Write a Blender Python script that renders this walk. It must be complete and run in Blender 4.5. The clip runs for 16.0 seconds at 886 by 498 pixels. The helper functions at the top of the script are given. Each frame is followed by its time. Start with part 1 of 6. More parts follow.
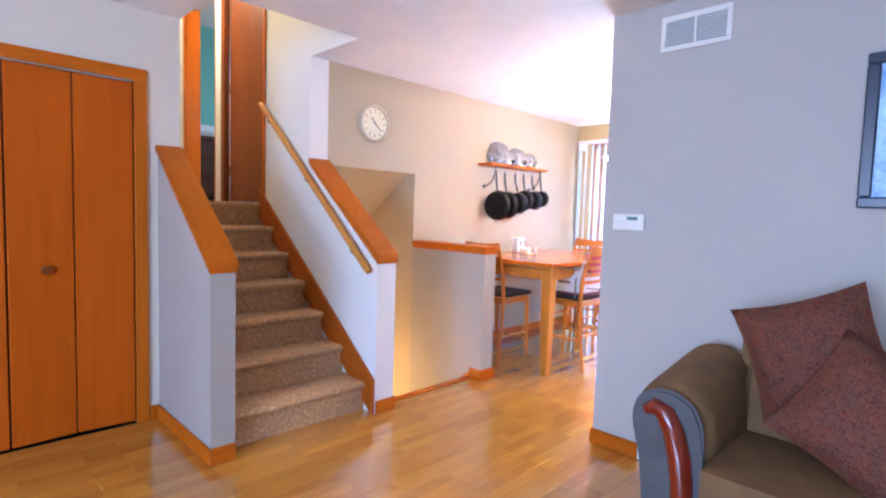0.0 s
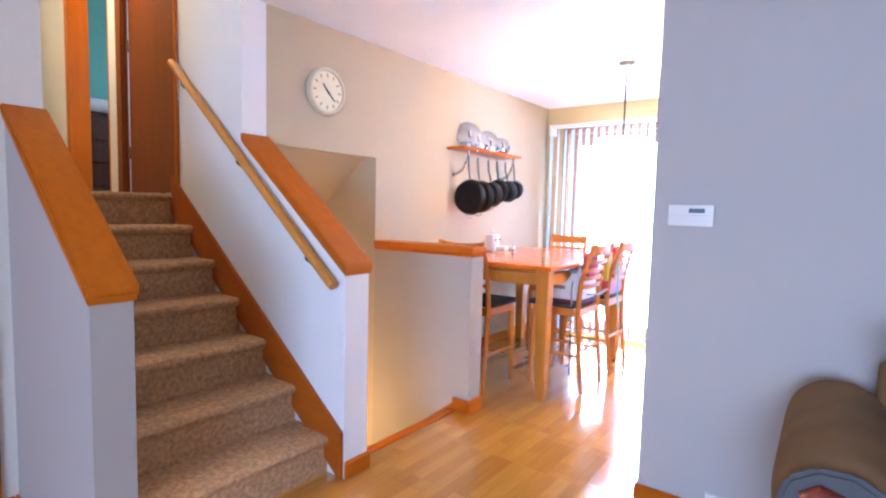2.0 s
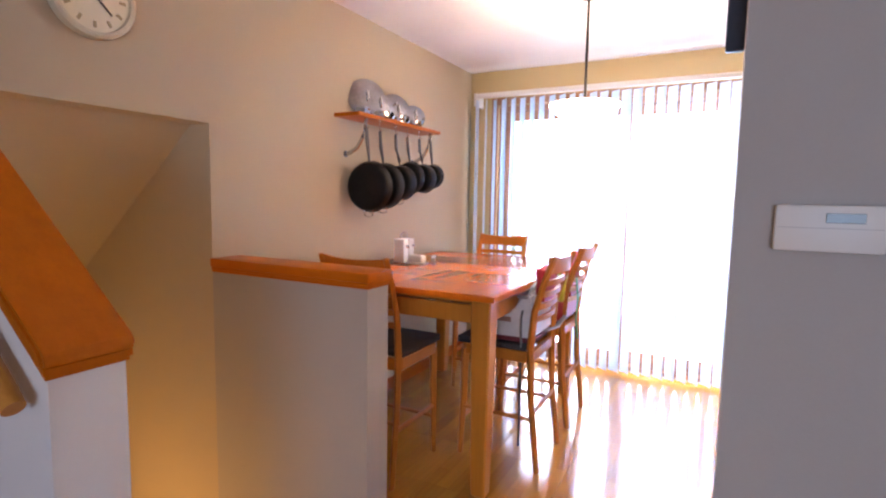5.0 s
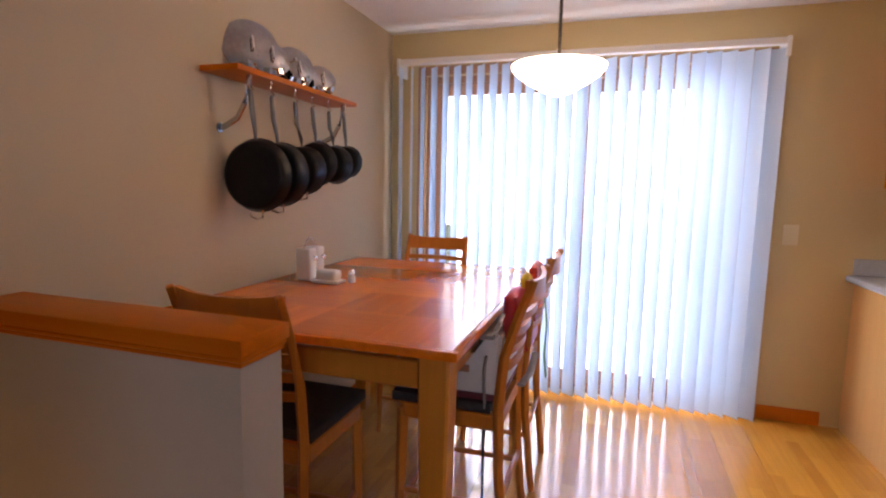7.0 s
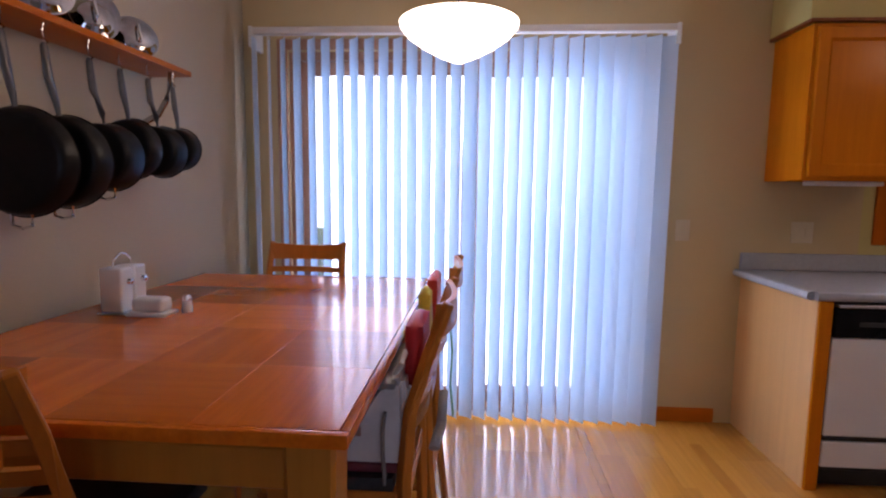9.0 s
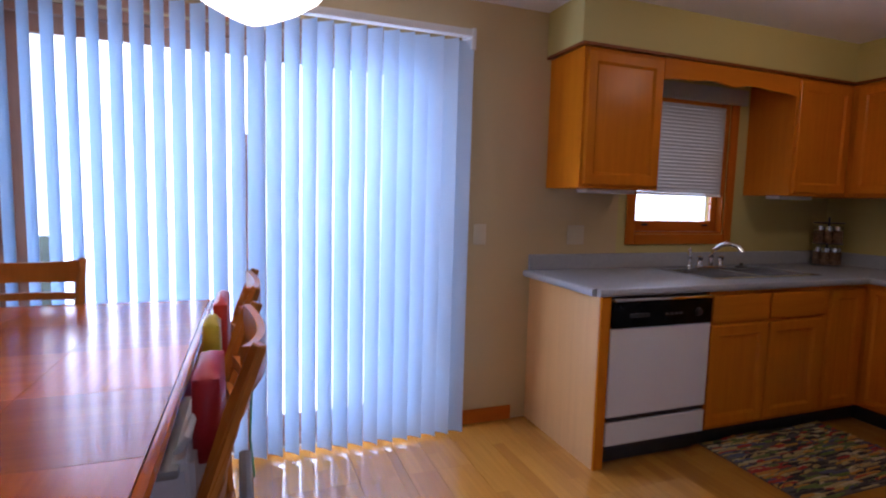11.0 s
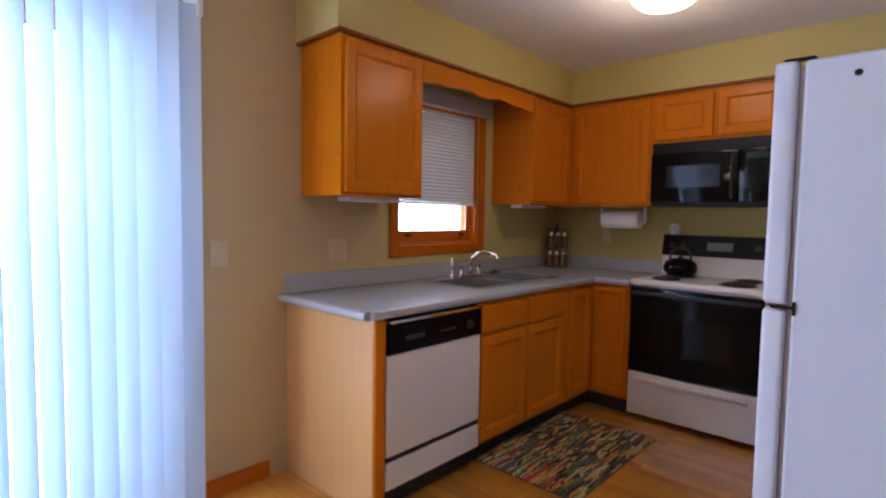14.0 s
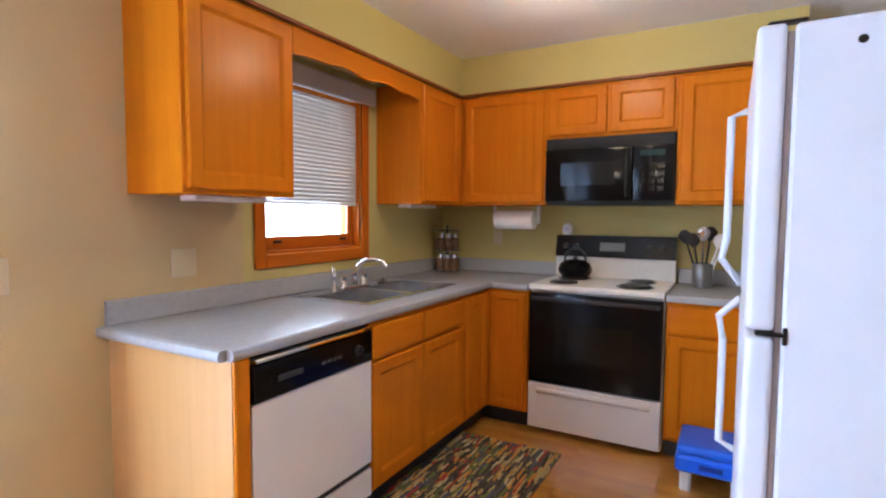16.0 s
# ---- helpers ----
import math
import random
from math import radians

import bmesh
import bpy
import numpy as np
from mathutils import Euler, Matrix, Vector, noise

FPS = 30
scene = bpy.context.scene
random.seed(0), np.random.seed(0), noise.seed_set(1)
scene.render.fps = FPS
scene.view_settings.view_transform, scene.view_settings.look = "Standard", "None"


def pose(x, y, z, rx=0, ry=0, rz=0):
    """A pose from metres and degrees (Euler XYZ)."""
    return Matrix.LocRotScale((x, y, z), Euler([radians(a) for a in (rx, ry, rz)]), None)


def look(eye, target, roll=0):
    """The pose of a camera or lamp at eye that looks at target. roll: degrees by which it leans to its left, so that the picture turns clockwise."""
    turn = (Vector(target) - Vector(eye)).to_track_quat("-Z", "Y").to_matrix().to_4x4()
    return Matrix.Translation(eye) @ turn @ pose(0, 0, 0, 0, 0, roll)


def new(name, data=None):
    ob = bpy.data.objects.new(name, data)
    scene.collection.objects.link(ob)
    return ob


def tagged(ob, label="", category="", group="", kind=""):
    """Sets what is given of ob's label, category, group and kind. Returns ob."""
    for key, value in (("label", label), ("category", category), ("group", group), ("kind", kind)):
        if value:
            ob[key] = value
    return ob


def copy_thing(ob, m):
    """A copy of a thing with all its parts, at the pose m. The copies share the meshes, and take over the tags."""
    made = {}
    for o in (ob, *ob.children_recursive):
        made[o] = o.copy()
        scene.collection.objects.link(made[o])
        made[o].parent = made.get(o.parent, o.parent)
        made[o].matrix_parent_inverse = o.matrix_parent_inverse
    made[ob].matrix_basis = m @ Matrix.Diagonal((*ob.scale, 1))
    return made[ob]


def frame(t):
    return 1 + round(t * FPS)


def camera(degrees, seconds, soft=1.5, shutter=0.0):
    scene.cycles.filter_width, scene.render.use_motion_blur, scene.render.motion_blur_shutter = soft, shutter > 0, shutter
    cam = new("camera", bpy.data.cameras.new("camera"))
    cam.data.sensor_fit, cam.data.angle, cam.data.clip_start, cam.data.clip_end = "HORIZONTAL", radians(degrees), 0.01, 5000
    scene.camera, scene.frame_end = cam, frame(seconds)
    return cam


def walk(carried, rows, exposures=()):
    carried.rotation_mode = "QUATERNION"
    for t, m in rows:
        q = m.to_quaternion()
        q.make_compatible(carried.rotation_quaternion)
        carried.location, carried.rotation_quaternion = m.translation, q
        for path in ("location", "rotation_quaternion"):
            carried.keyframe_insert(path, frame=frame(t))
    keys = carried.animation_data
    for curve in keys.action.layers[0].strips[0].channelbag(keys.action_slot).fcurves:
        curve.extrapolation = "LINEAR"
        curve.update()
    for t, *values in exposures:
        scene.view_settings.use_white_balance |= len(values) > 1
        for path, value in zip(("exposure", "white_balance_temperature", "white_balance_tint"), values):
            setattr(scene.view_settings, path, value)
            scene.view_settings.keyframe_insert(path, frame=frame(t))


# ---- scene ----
cam = camera(80.8, 16.0, soft=2.2)
PATH = [
    (0, (0.927, 1.611, 1.308), (-0.485, 3.020, 1.168), 1.78),
    (0.5, (0.707, 1.667, 1.311), (-0.643, 3.136, 1.164), 1.78),
    (1, (0.510, 1.715, 1.304), (-0.780, 3.236, 1.156), 1.70),
    (1.5, (0.319, 1.848, 1.292), (-0.930, 3.403, 1.142), 1.47),
    (2, (0.116, 2.003, 1.290), (-1.088, 3.593, 1.136), 1.40),
    (2.5, (-0.083, 2.155, 1.298), (-1.226, 3.788, 1.138), 1.43),
    (3, (-0.243, 2.301, 1.304), (-1.316, 3.982, 1.144), 1.47),
    (3.5, (-0.367, 2.536, 1.314), (-1.392, 4.245, 1.140), 1.69),
    (4, (-0.451, 2.767, 1.320), (-1.440, 4.496, 1.138), 1.30),
    (4.2, (-0.473, 2.845, 1.304), (-1.454, 4.580, 1.135), 1.10),
    (6.3, (-0.827, 3.598, 1.389), (-1.566, 5.440, 1.140), 1.57),
    (6.5, (-0.895, 3.683, 1.346), (-1.595, 5.543, 1.123), 1.53),
    (7, (-0.988, 3.832, 1.361), (-1.595, 5.723, 1.125), 1.16),
    (7.5, (-1.032, 3.973, 1.352), (-1.564, 5.888, 1.124), 1.35),
    (8, (-1.094, 4.142, 1.324), (-1.521, 6.084, 1.106), 0.97),
    (8.5, (-1.129, 4.244, 1.302), (-1.427, 6.211, 1.105), 1.05),
    (9, (-1.148, 4.305, 1.329), (-1.277, 6.288, 1.108), 0.68),
    (9.5, (-1.183, 4.339, 1.307), (-1.121, 6.328, 1.110), 0.57),
    (12, (-1.225, 4.728, 1.323), (-0.250, 6.465, 1.152), 1.72),
    (12.5, (-1.121, 4.749, 1.317), (-0.060, 6.437, 1.163), 1.61),
    (13, (-1.084, 4.822, 1.344), (0.112, 6.418, 1.180), 2.26),
    (13.5, (-1.055, 4.903, 1.340), (0.278, 6.387, 1.193), 1.35),
    (14, (-1.035, 4.989, 1.311), (0.434, 6.340, 1.185), 0.89),
    (14.5, (-0.953, 5.057, 1.305), (0.604, 6.306, 1.180), 0.76),
    (15, (-0.844, 5.144, 1.307), (0.778, 6.308, 1.180), 0.59),
    (15.5, (-0.771, 5.225, 1.309), (0.913, 6.298, 1.185), 0.44),
    (16, (-0.725, 5.302, 1.327), (1.019, 6.271, 1.201), 0.40),
]
EXPOSURES = [(0, 1.23, 5220, 20), (3, 0.97, 5250, 20), (4.2, 0.53, 5650, 22), (6.3, -0.75, 7200, 28), (7, -0.97, 7000, 28), (8, -1.27, 6550, 29), (9, -1.58, 5950, 29),
             (12, -1.68, 5350, 25), (13, -1.48, 5400, 24), (14, -1.0, 5480, 20), (14.5, -0.72, 5450, 17), (15, -0.50, 5400, 15), (16, -0.10, 5400, 12)]
walk(cam, [(t, look(eye, target, roll)) for t, eye, target, roll in PATH], EXPOSURES)

# ---- light ----
world = bpy.data.worlds.new("world")
scene.world = world
world.use_nodes = True
wn = world.node_tree
sky = wn.nodes.new("ShaderNodeTexSky")
sky.sky_type, sky.sun_disc = "NISHITA", False
sky.sun_elevation, sky.sun_rotation = radians(52), radians(20)
wn.links.new(sky.outputs[0], wn.nodes["Background"].inputs[0])
wn.nodes["Background"].inputs[1].default_value = 0.15


def lamp(name, kind, m, energy, color=(1, 1, 1), size=(1, 1), angle=0.01):
    data = bpy.data.lights.new(name, kind)
    data.energy, data.color = energy, color
    if kind == "AREA":
        data.shape, data.size, data.size_y = "RECTANGLE", size[0], size[1]
    elif kind == "SUN":
        data.angle = angle
    else:
        data.shadow_soft_size = size[0]
    ob = new(name, data)
    ob.matrix_world = m
    return ob


sun = lamp("sun", "SUN", look((-1.5, 12, 9), (-1.0, 6.3, 0)), 3.0, (1, 0.95, 0.87), angle=radians(0.6))
# sky light in the openings: the glazed door, the kitchen window and the picture window of the living room
lamp("skylight_door", "AREA", look((-1.2, 7.46, 1.05), (-1.2, 5, 0.9)), 165, (0.80, 0.90, 1.0), (1.7, 1.95))
lamp("skylight_kitchen", "AREA", look((1.48, 7.48, 1.5), (1.48, 5, 1.3)), 9, (0.9, 0.95, 1.0), (0.7, 0.85))
lamp("skylight_living", "AREA", look((0.9, -1.94, 1.4), (0.7, 3, 1.3)), 102, (0.62, 0.79, 1.0), (2.6, 1.5))
lamp("skylight_bedroom", "AREA", look((-4.7, 7.55, 2.9), (-4.7, 5, 2.5)), 30, (0.8, 0.92, 1.0), (1.0, 1.0))

lamp("stairwell_lamp_down", "POINT", Matrix.Translation((-2.8, 3.92, -0.35)), 13, (1.0, 0.62, 0.22), (0.08, 0.08))
lamp("hall_lamp_up", "POINT", Matrix.Translation((-4.2, 3.0, 3.5)), 30, (1.0, 0.80, 0.42), (0.1, 0.1))

# ---- materials ----
def mat(name, color, rough=0.5, metal=0.0, vary=0.12, scale=6.0, stretch=(1, 1, 1), bump=0.0, fine=60.0, emit=0.0,
        second=None, coat=0.0, island=0.0, spec=0.5, transmission=0.0, alpha=1.0):
    """A surface with colour varied at two scales and a fine relief."""
    m = bpy.data.materials.new(name)
    m.use_nodes = True
    nt = m.node_tree
    b = nt.nodes["Principled BSDF"]
    N, L = nt.nodes.new, nt.links.new
    tc = N("ShaderNodeTexCoord")
    mp = N("ShaderNodeMapping")
    mp.inputs["Scale"].default_value = stretch
    L(tc.outputs["Object"], mp.inputs["Vector"])
    big, small = N("ShaderNodeTexNoise"), N("ShaderNodeTexNoise")
    big.inputs["Scale"].default_value, big.inputs["Detail"].default_value = scale, 4
    small.inputs["Scale"].default_value, small.inputs["Detail"].default_value = fine, 3
    L(mp.outputs[0], big.inputs["Vector"])
    L(mp.outputs[0], small.inputs["Vector"])
    add = N("ShaderNodeMath")
    add.operation = "MULTIPLY_ADD"
    L(small.outputs[0], add.inputs[0])
    add.inputs[1].default_value = 0.45
    L(big.outputs[0], add.inputs[2])
    ramp = N("ShaderNodeValToRGB")
    lo = [max(0, c * (1 - vary)) for c in color] if second is None else second
    hi = [min(1, c * (1 + vary)) for c in color]
    ramp.color_ramp.elements[0].position, ramp.color_ramp.elements[1].position = 0.45, 1.0
    ramp.color_ramp.elements[0].color, ramp.color_ramp.elements[1].color = (*lo, 1), (*hi, 1)
    L(add.outputs[0], ramp.inputs[0])
    out = ramp.outputs[0]
    if island:
        info = N("ShaderNodeObjectInfo")
        hsv = N("ShaderNodeHueSaturation")
        k = N("ShaderNodeMapRange")
        k.inputs["To Min"].default_value, k.inputs["To Max"].default_value = 1 - island, 1 + island
        L(info.outputs["Random"], k.inputs["Value"])
        L(k.outputs[0], hsv.inputs["Value"])
        L(out, hsv.inputs["Color"])
        out = hsv.outputs[0]
    L(out, b.inputs["Base Color"])
    r = N("ShaderNodeMapRange")
    r.inputs["To Min"].default_value, r.inputs["To Max"].default_value = rough * 0.85, min(1, rough * 1.15)
    L(big.outputs[0], r.inputs["Value"])
    L(r.outputs[0], b.inputs["Roughness"])
    b.inputs["Metallic"].default_value = metal
    b.inputs["Specular IOR Level"].default_value = spec
    b.inputs["Coat Weight"].default_value = coat
    b.inputs["Coat Roughness"].default_value = 0.12
    b.inputs["Transmission Weight"].default_value = transmission
    if emit:
        b.inputs["Emission Color"].default_value = (*color, 1)
        b.inputs["Emission Strength"].default_value = emit
    if bump:
        bp = N("ShaderNodeBump")
        bp.inputs["Strength"].default_value, bp.inputs["Distance"].default_value = bump, 0.004
        L(small.outputs[0], bp.inputs["Height"])
        L(bp.outputs[0], b.inputs["Normal"])
    return m


def wood(name, color, axis, rough=0.38, vary=0.06, coat=0.06, dark=None, island=0.0, spec=0.25):
    st = [13.0, 13.0, 13.0]
    st["xyz".index(axis)] = 0.7
    return mat(name, color, rough, vary=vary, scale=2.2, stretch=st, bump=0.06, fine=9, second=dark, coat=coat, island=island, spec=spec)


def glass(name, color=(1, 1, 1), rough=0.0):
    m = bpy.data.materials.new(name)
    m.use_nodes = True
    b = m.node_tree.nodes["Principled BSDF"]
    b.inputs["Base Color"].default_value = (*color, 1)
    b.inputs["Roughness"].default_value = rough
    b.inputs["Transmission Weight"].default_value = 1.0
    b.inputs["IOR"].default_value = 1.45
    return m


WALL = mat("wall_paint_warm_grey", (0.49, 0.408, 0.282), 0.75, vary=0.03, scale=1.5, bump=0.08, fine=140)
# the same warm grey, brighter and yellower: each wall's light is in its colour
WALL_LIT = mat("wall_paint_warm_grey_lit", (0.66, 0.60, 0.51), 0.75, vary=0.03, scale=1.5, bump=0.08, fine=140)
WALL_WARM_LIT = mat("wall_paint_warm_grey_warm_lit", (0.56, 0.42, 0.205), 0.75, vary=0.03, scale=1.5, bump=0.08, fine=140)
# wall paint turned cool grey: bluish window light is part of this colour
WALL_COOL_LIT = mat("wall_paint_cool_lit", (0.48, 0.455, 0.435), 0.75, vary=0.03, scale=1.5, bump=0.08, fine=140)
WALL_YELLOW = mat("wall_paint_yellow", (0.56, 0.47, 0.165), 0.75, vary=0.03, scale=1.5, bump=0.08, fine=140)
WHITE_WALL = mat("wall_paint_white", (0.80, 0.79, 0.79), 0.7, vary=0.02, scale=1.5, bump=0.06, fine=140)
TEAL = mat("wall_paint_teal", (0.18, 0.47, 0.40), 0.7, vary=0.04, scale=1.5)
# half wall paint darkened: the shade on these walls is put into the colour
HALF_WALL_SHADED = mat("half_wall_paint_shaded", (0.40, 0.365, 0.33), 0.7, vary=0.03, scale=1.5, bump=0.06, fine=140)
CEIL = mat("ceiling_texture", (0.80, 0.79, 0.78), 0.85, vary=0.04, scale=3, bump=0.35, fine=90)
OAK_X = wood("oak_trim_x", (0.51, 0.125, 0.002), "x", dark=(0.44, 0.105, 0.002), spec=0.14)
OAK_Y = wood("oak_trim_y", (0.51, 0.125, 0.002), "y", dark=(0.44, 0.105, 0.002), spec=0.14)
OAK_Z = wood("oak_trim_z", (0.51, 0.125, 0.002), "z", dark=(0.44, 0.105, 0.002), spec=0.14)
CLOSET = wood("oak_veneer_door", (0.50, 0.098, 0.001), "z", vary=0.06, dark=(0.44, 0.080, 0.001), spec=0.12)
BROWN = wood("dark_stained_door", (0.24, 0.060, 0.008), "z", dark=(0.18, 0.042, 0.006))
CAB_Z = wood("honey_oak_z", (0.62, 0.188, 0.001), "z", dark=(0.57, 0.164, 0.001), rough=0.25, coat=0.0, spec=0.14)
CAB_X = wood("honey_oak_x", (0.62, 0.188, 0.001), "x", dark=(0.57, 0.164, 0.001), rough=0.25, coat=0.0, spec=0.14)
CAB_Y = wood("honey_oak_y", (0.62, 0.188, 0.001), "y", dark=(0.57, 0.164, 0.001), rough=0.25, coat=0.0, spec=0.14)
PALE_SIDE = wood("maple_side_panel", (0.66, 0.375, 0.14), "z", dark=(0.635, 0.355, 0.13))
CHAIR_WOOD = wood("chair_maple", (0.55, 0.185, 0.022), "z", dark=(0.49, 0.155, 0.017), coat=0.15)
TABLE_WOOD = wood("table_maple", (0.60, 0.142, 0.005), "y", dark=(0.48, 0.106, 0.003), rough=0.2, coat=0.3, island=0.34, spec=0.15)
TABLE_LEG = wood("table_leg_maple", (0.56, 0.215, 0.025), "z", dark=(0.51, 0.185, 0.02), coat=0.15)
JOINT = mat("floor_joint", (0.16, 0.07, 0.02), 0.6)
SKIRT = wood("red_brown_skirt", (0.40, 0.092, 0.004), "x", dark=(0.33, 0.074, 0.003))
CARPET = mat("carpet_brown", (0.58, 0.345, 0.165), 0.95, vary=0.3, scale=48, bump=1.0, fine=260, second=(0.31, 0.18, 0.085))
BLACK = mat("black_enamel", (0.006, 0.006, 0.007), 0.10, vary=0.2, spec=0.18)
BLACK_MATTE = mat("black_plastic", (0.02, 0.02, 0.021), 0.45, vary=0.2, bump=0.05)
IRON = mat("anodised_pan", (0.008, 0.0075, 0.0075), 0.33, metal=0.0, vary=0.3, scale=14, spec=0.18)
STEEL = mat("polished_steel", (0.72, 0.73, 0.75), 0.16, metal=1.0, vary=0.06, scale=10)
BRUSHED = mat("brushed_steel", (0.48, 0.49, 0.51), 0.24, metal=1.0, vary=0.1, scale=10, stretch=(1, 6, 1))
CHROME = mat("chrome", (0.82, 0.83, 0.85), 0.06, metal=1.0, vary=0.02)
# appliance whites tinted by their light: blue daylight on the fridge, warm lamp elsewhere
APPLIANCE_DAYLIT = mat("white_appliance_daylit", (0.64, 0.67, 0.76), 0.3, vary=0.02, bump=0.08, fine=260)
ENAMEL_LAMPLIT = mat("white_enamel_lamplit", (0.80, 0.78, 0.735), 0.22, vary=0.02)
PLASTIC = mat("white_plastic", (0.80, 0.79, 0.76), 0.4, vary=0.02)
COUNTER = mat("grey_laminate", (0.40, 0.41, 0.43), 0.24, vary=0.07, scale=60, fine=300)
VOID = mat("closet_shade", (0.01, 0.01, 0.01), 0.8)


# ---- mesh tools ----
def finish(name, bm, material, parent=None, label="", smooth=False):
    bmesh.ops.recalc_face_normals(bm, faces=bm.faces)
    me = bpy.data.meshes.new(name)
    bm.to_mesh(me)
    bm.free()
    me.materials.append(material)
    if smooth:
        for p in me.polygons:
            p.use_smooth = True
        me.set_sharp_from_angle(angle=radians(40))
    ob = new(name, me)
    if parent is not None:
        ob.parent = parent
        if parent.parent is None:
            ob.matrix_parent_inverse = Matrix.Translation(-parent.location)
    if label:
        ob["label"] = label
    return ob


part = finish


def thing(name, label, category, at=(0, 0, 0), group="", kind=""):
    ob = new(name)
    ob.location = at
    ob.empty_display_size = 0.1
    return tagged(ob, label, category, group, kind)


def block(bm, lo, hi, bev=0.0, seg=1):
    lo, hi = [min(a, b) for a, b in zip(lo, hi)], [max(a, b) for a, b in zip(lo, hi)]
    r = bmesh.ops.create_cube(bm, size=1.0, matrix=Matrix.Translation([(a + b) / 2 for a, b in zip(lo, hi)]) @ Matrix.Diagonal((*[b - a for a, b in zip(lo, hi)], 1)))
    if bev:
        es = {e for v in r["verts"] for e in v.link_edges}
        bmesh.ops.bevel(bm, geom=list(es), offset=bev, segments=seg, affect="EDGES", profile=0.6)
    return bm


def box(name, lo, hi, material, parent=None, label="", bev=0.004, seg=1):
    return finish(name, block(bmesh.new(), lo, hi, bev, seg), material, parent, label, smooth=seg > 1)


def blocks(name, list_of, material, parent=None, label="", bev=0.0):
    bm = bmesh.new()
    for lo, hi in list_of:
        block(bm, lo, hi, bev)
    return finish(name, bm, material, parent, label)


def prism(bm, outline, axis, a, b):
    """A flat outline of 2D points drawn out along an axis from a to b. The outline's two coordinates are the other axes in order."""
    i = "xyz".index(axis)

    def p3(p, v):
        q = list(p)
        q.insert(i, v)
        return q
    va = [bm.verts.new(p3(p, a)) for p in outline]
    vb = [bm.verts.new(p3(p, b)) for p in outline]
    bm.faces.new(va)
    bm.faces.new(list(reversed(vb)))
    n = len(outline)
    for k in range(n):
        bm.faces.new((va[k], vb[k], vb[(k + 1) % n], va[(k + 1) % n]))
    return bm


def tube(bm, points, radius, sides=10, flat=1.0):
    """A round bar along a line of points; radius is one number or one for each point."""
    pts = [Vector(p) for p in points]
    rings = []
    up = Vector((0, 0, 1))
    for i, p in enumerate(pts):
        d = (pts[min(i + 1, len(pts) - 1)] - pts[max(i - 1, 0)]).normalized()
        ref = up if abs(d.dot(up)) < 0.95 else Vector((1, 0, 0))
        u = d.cross(ref).normalized()
        w = u.cross(d)
        r = radius[i] if isinstance(radius, (list, tuple)) else radius
        rings.append([bm.verts.new(p + r * (math.cos(2 * math.pi * k / sides) * u + flat * math.sin(2 * math.pi * k / sides) * w)) for k in range(sides)])
    for a, b in zip(rings, rings[1:]):
        for k in range(sides):
            bm.faces.new((a[k], a[(k + 1) % sides], b[(k + 1) % sides], b[k]))
    bm.faces.new(rings[0])
    bm.faces.new(list(reversed(rings[-1])))
    return bm


def lathe(bm, profile, m=Matrix(), sides=32):
    """A profile of (radius, height) turned round the z axis, then placed by m."""
    rings = []
    for r, z in profile:
        if r < 1e-5:
            rings.append([bm.verts.new(m @ Vector((0, 0, z)))])
        else:
            rings.append([bm.verts.new(m @ Vector((r * math.cos(2 * math.pi * k / sides), r * math.sin(2 * math.pi * k / sides), z))) for k in range(sides)])
    for a, b in zip(rings, rings[1:]):
        for k in range(sides):
            j = (k + 1) % sides
            if len(a) == 1 and len(b) == 1:
                continue
            if len(a) == 1:
                bm.faces.new((a[0], b[k], b[j]))
            elif len(b) == 1:
                bm.faces.new((a[k], a[j], b[0]))
            else:
                bm.faces.new((a[k], a[j], b[j], b[k]))
    return bm


def cells(bm, axis, us, vs, solid, a, b):
    """One connected slab: the cells of a grid for which solid(u, v) holds at their middle, drawn out along an axis from a to b."""
    i = "xyz".index(axis)
    made = {}

    def vert(u, v, w):
        if (u, v, w) not in made:
            q = [u, v]
            q.insert(i, w)
            made[u, v, w] = bm.verts.new(q)
        return made[u, v, w]
    full = {(p, q) for p in range(len(us) - 1) for q in range(len(vs) - 1) if solid((us[p] + us[p + 1]) / 2, (vs[q] + vs[q + 1]) / 2)}
    for p, q in full:
        c = [(us[p], vs[q]), (us[p + 1], vs[q]), (us[p + 1], vs[q + 1]), (us[p], vs[q + 1])]
        for w in (a, b):
            bm.faces.new([vert(*k, w) for k in c])
        for k, side in enumerate(((p, q - 1), (p + 1, q), (p, q + 1), (p - 1, q))):
            if side not in full:
                bm.faces.new((vert(*c[k], a), vert(*c[(k + 1) % 4], a), vert(*c[(k + 1) % 4], b), vert(*c[k], b)))
    return bm


def structure(ob, label, category):
    return tagged(ob, label, category, kind="structure")


# ---- structure ----
XP, XC, XE = -2.51, -2.48, -1.675      # pan wall, closet wall, ends of the half walls
YS, YT, YB = 7.33, 4.34, -2.0         # wall of the glazed door, thermostat wall, wall behind the walk
XK = 2.92                             # stove wall
ZC, ZU = 2.41, 1.344                   # ceiling, upper landing
PIT = -1.79                           # edge of the stairs that lead down
RISE, RUN = 0.192, 0.2515

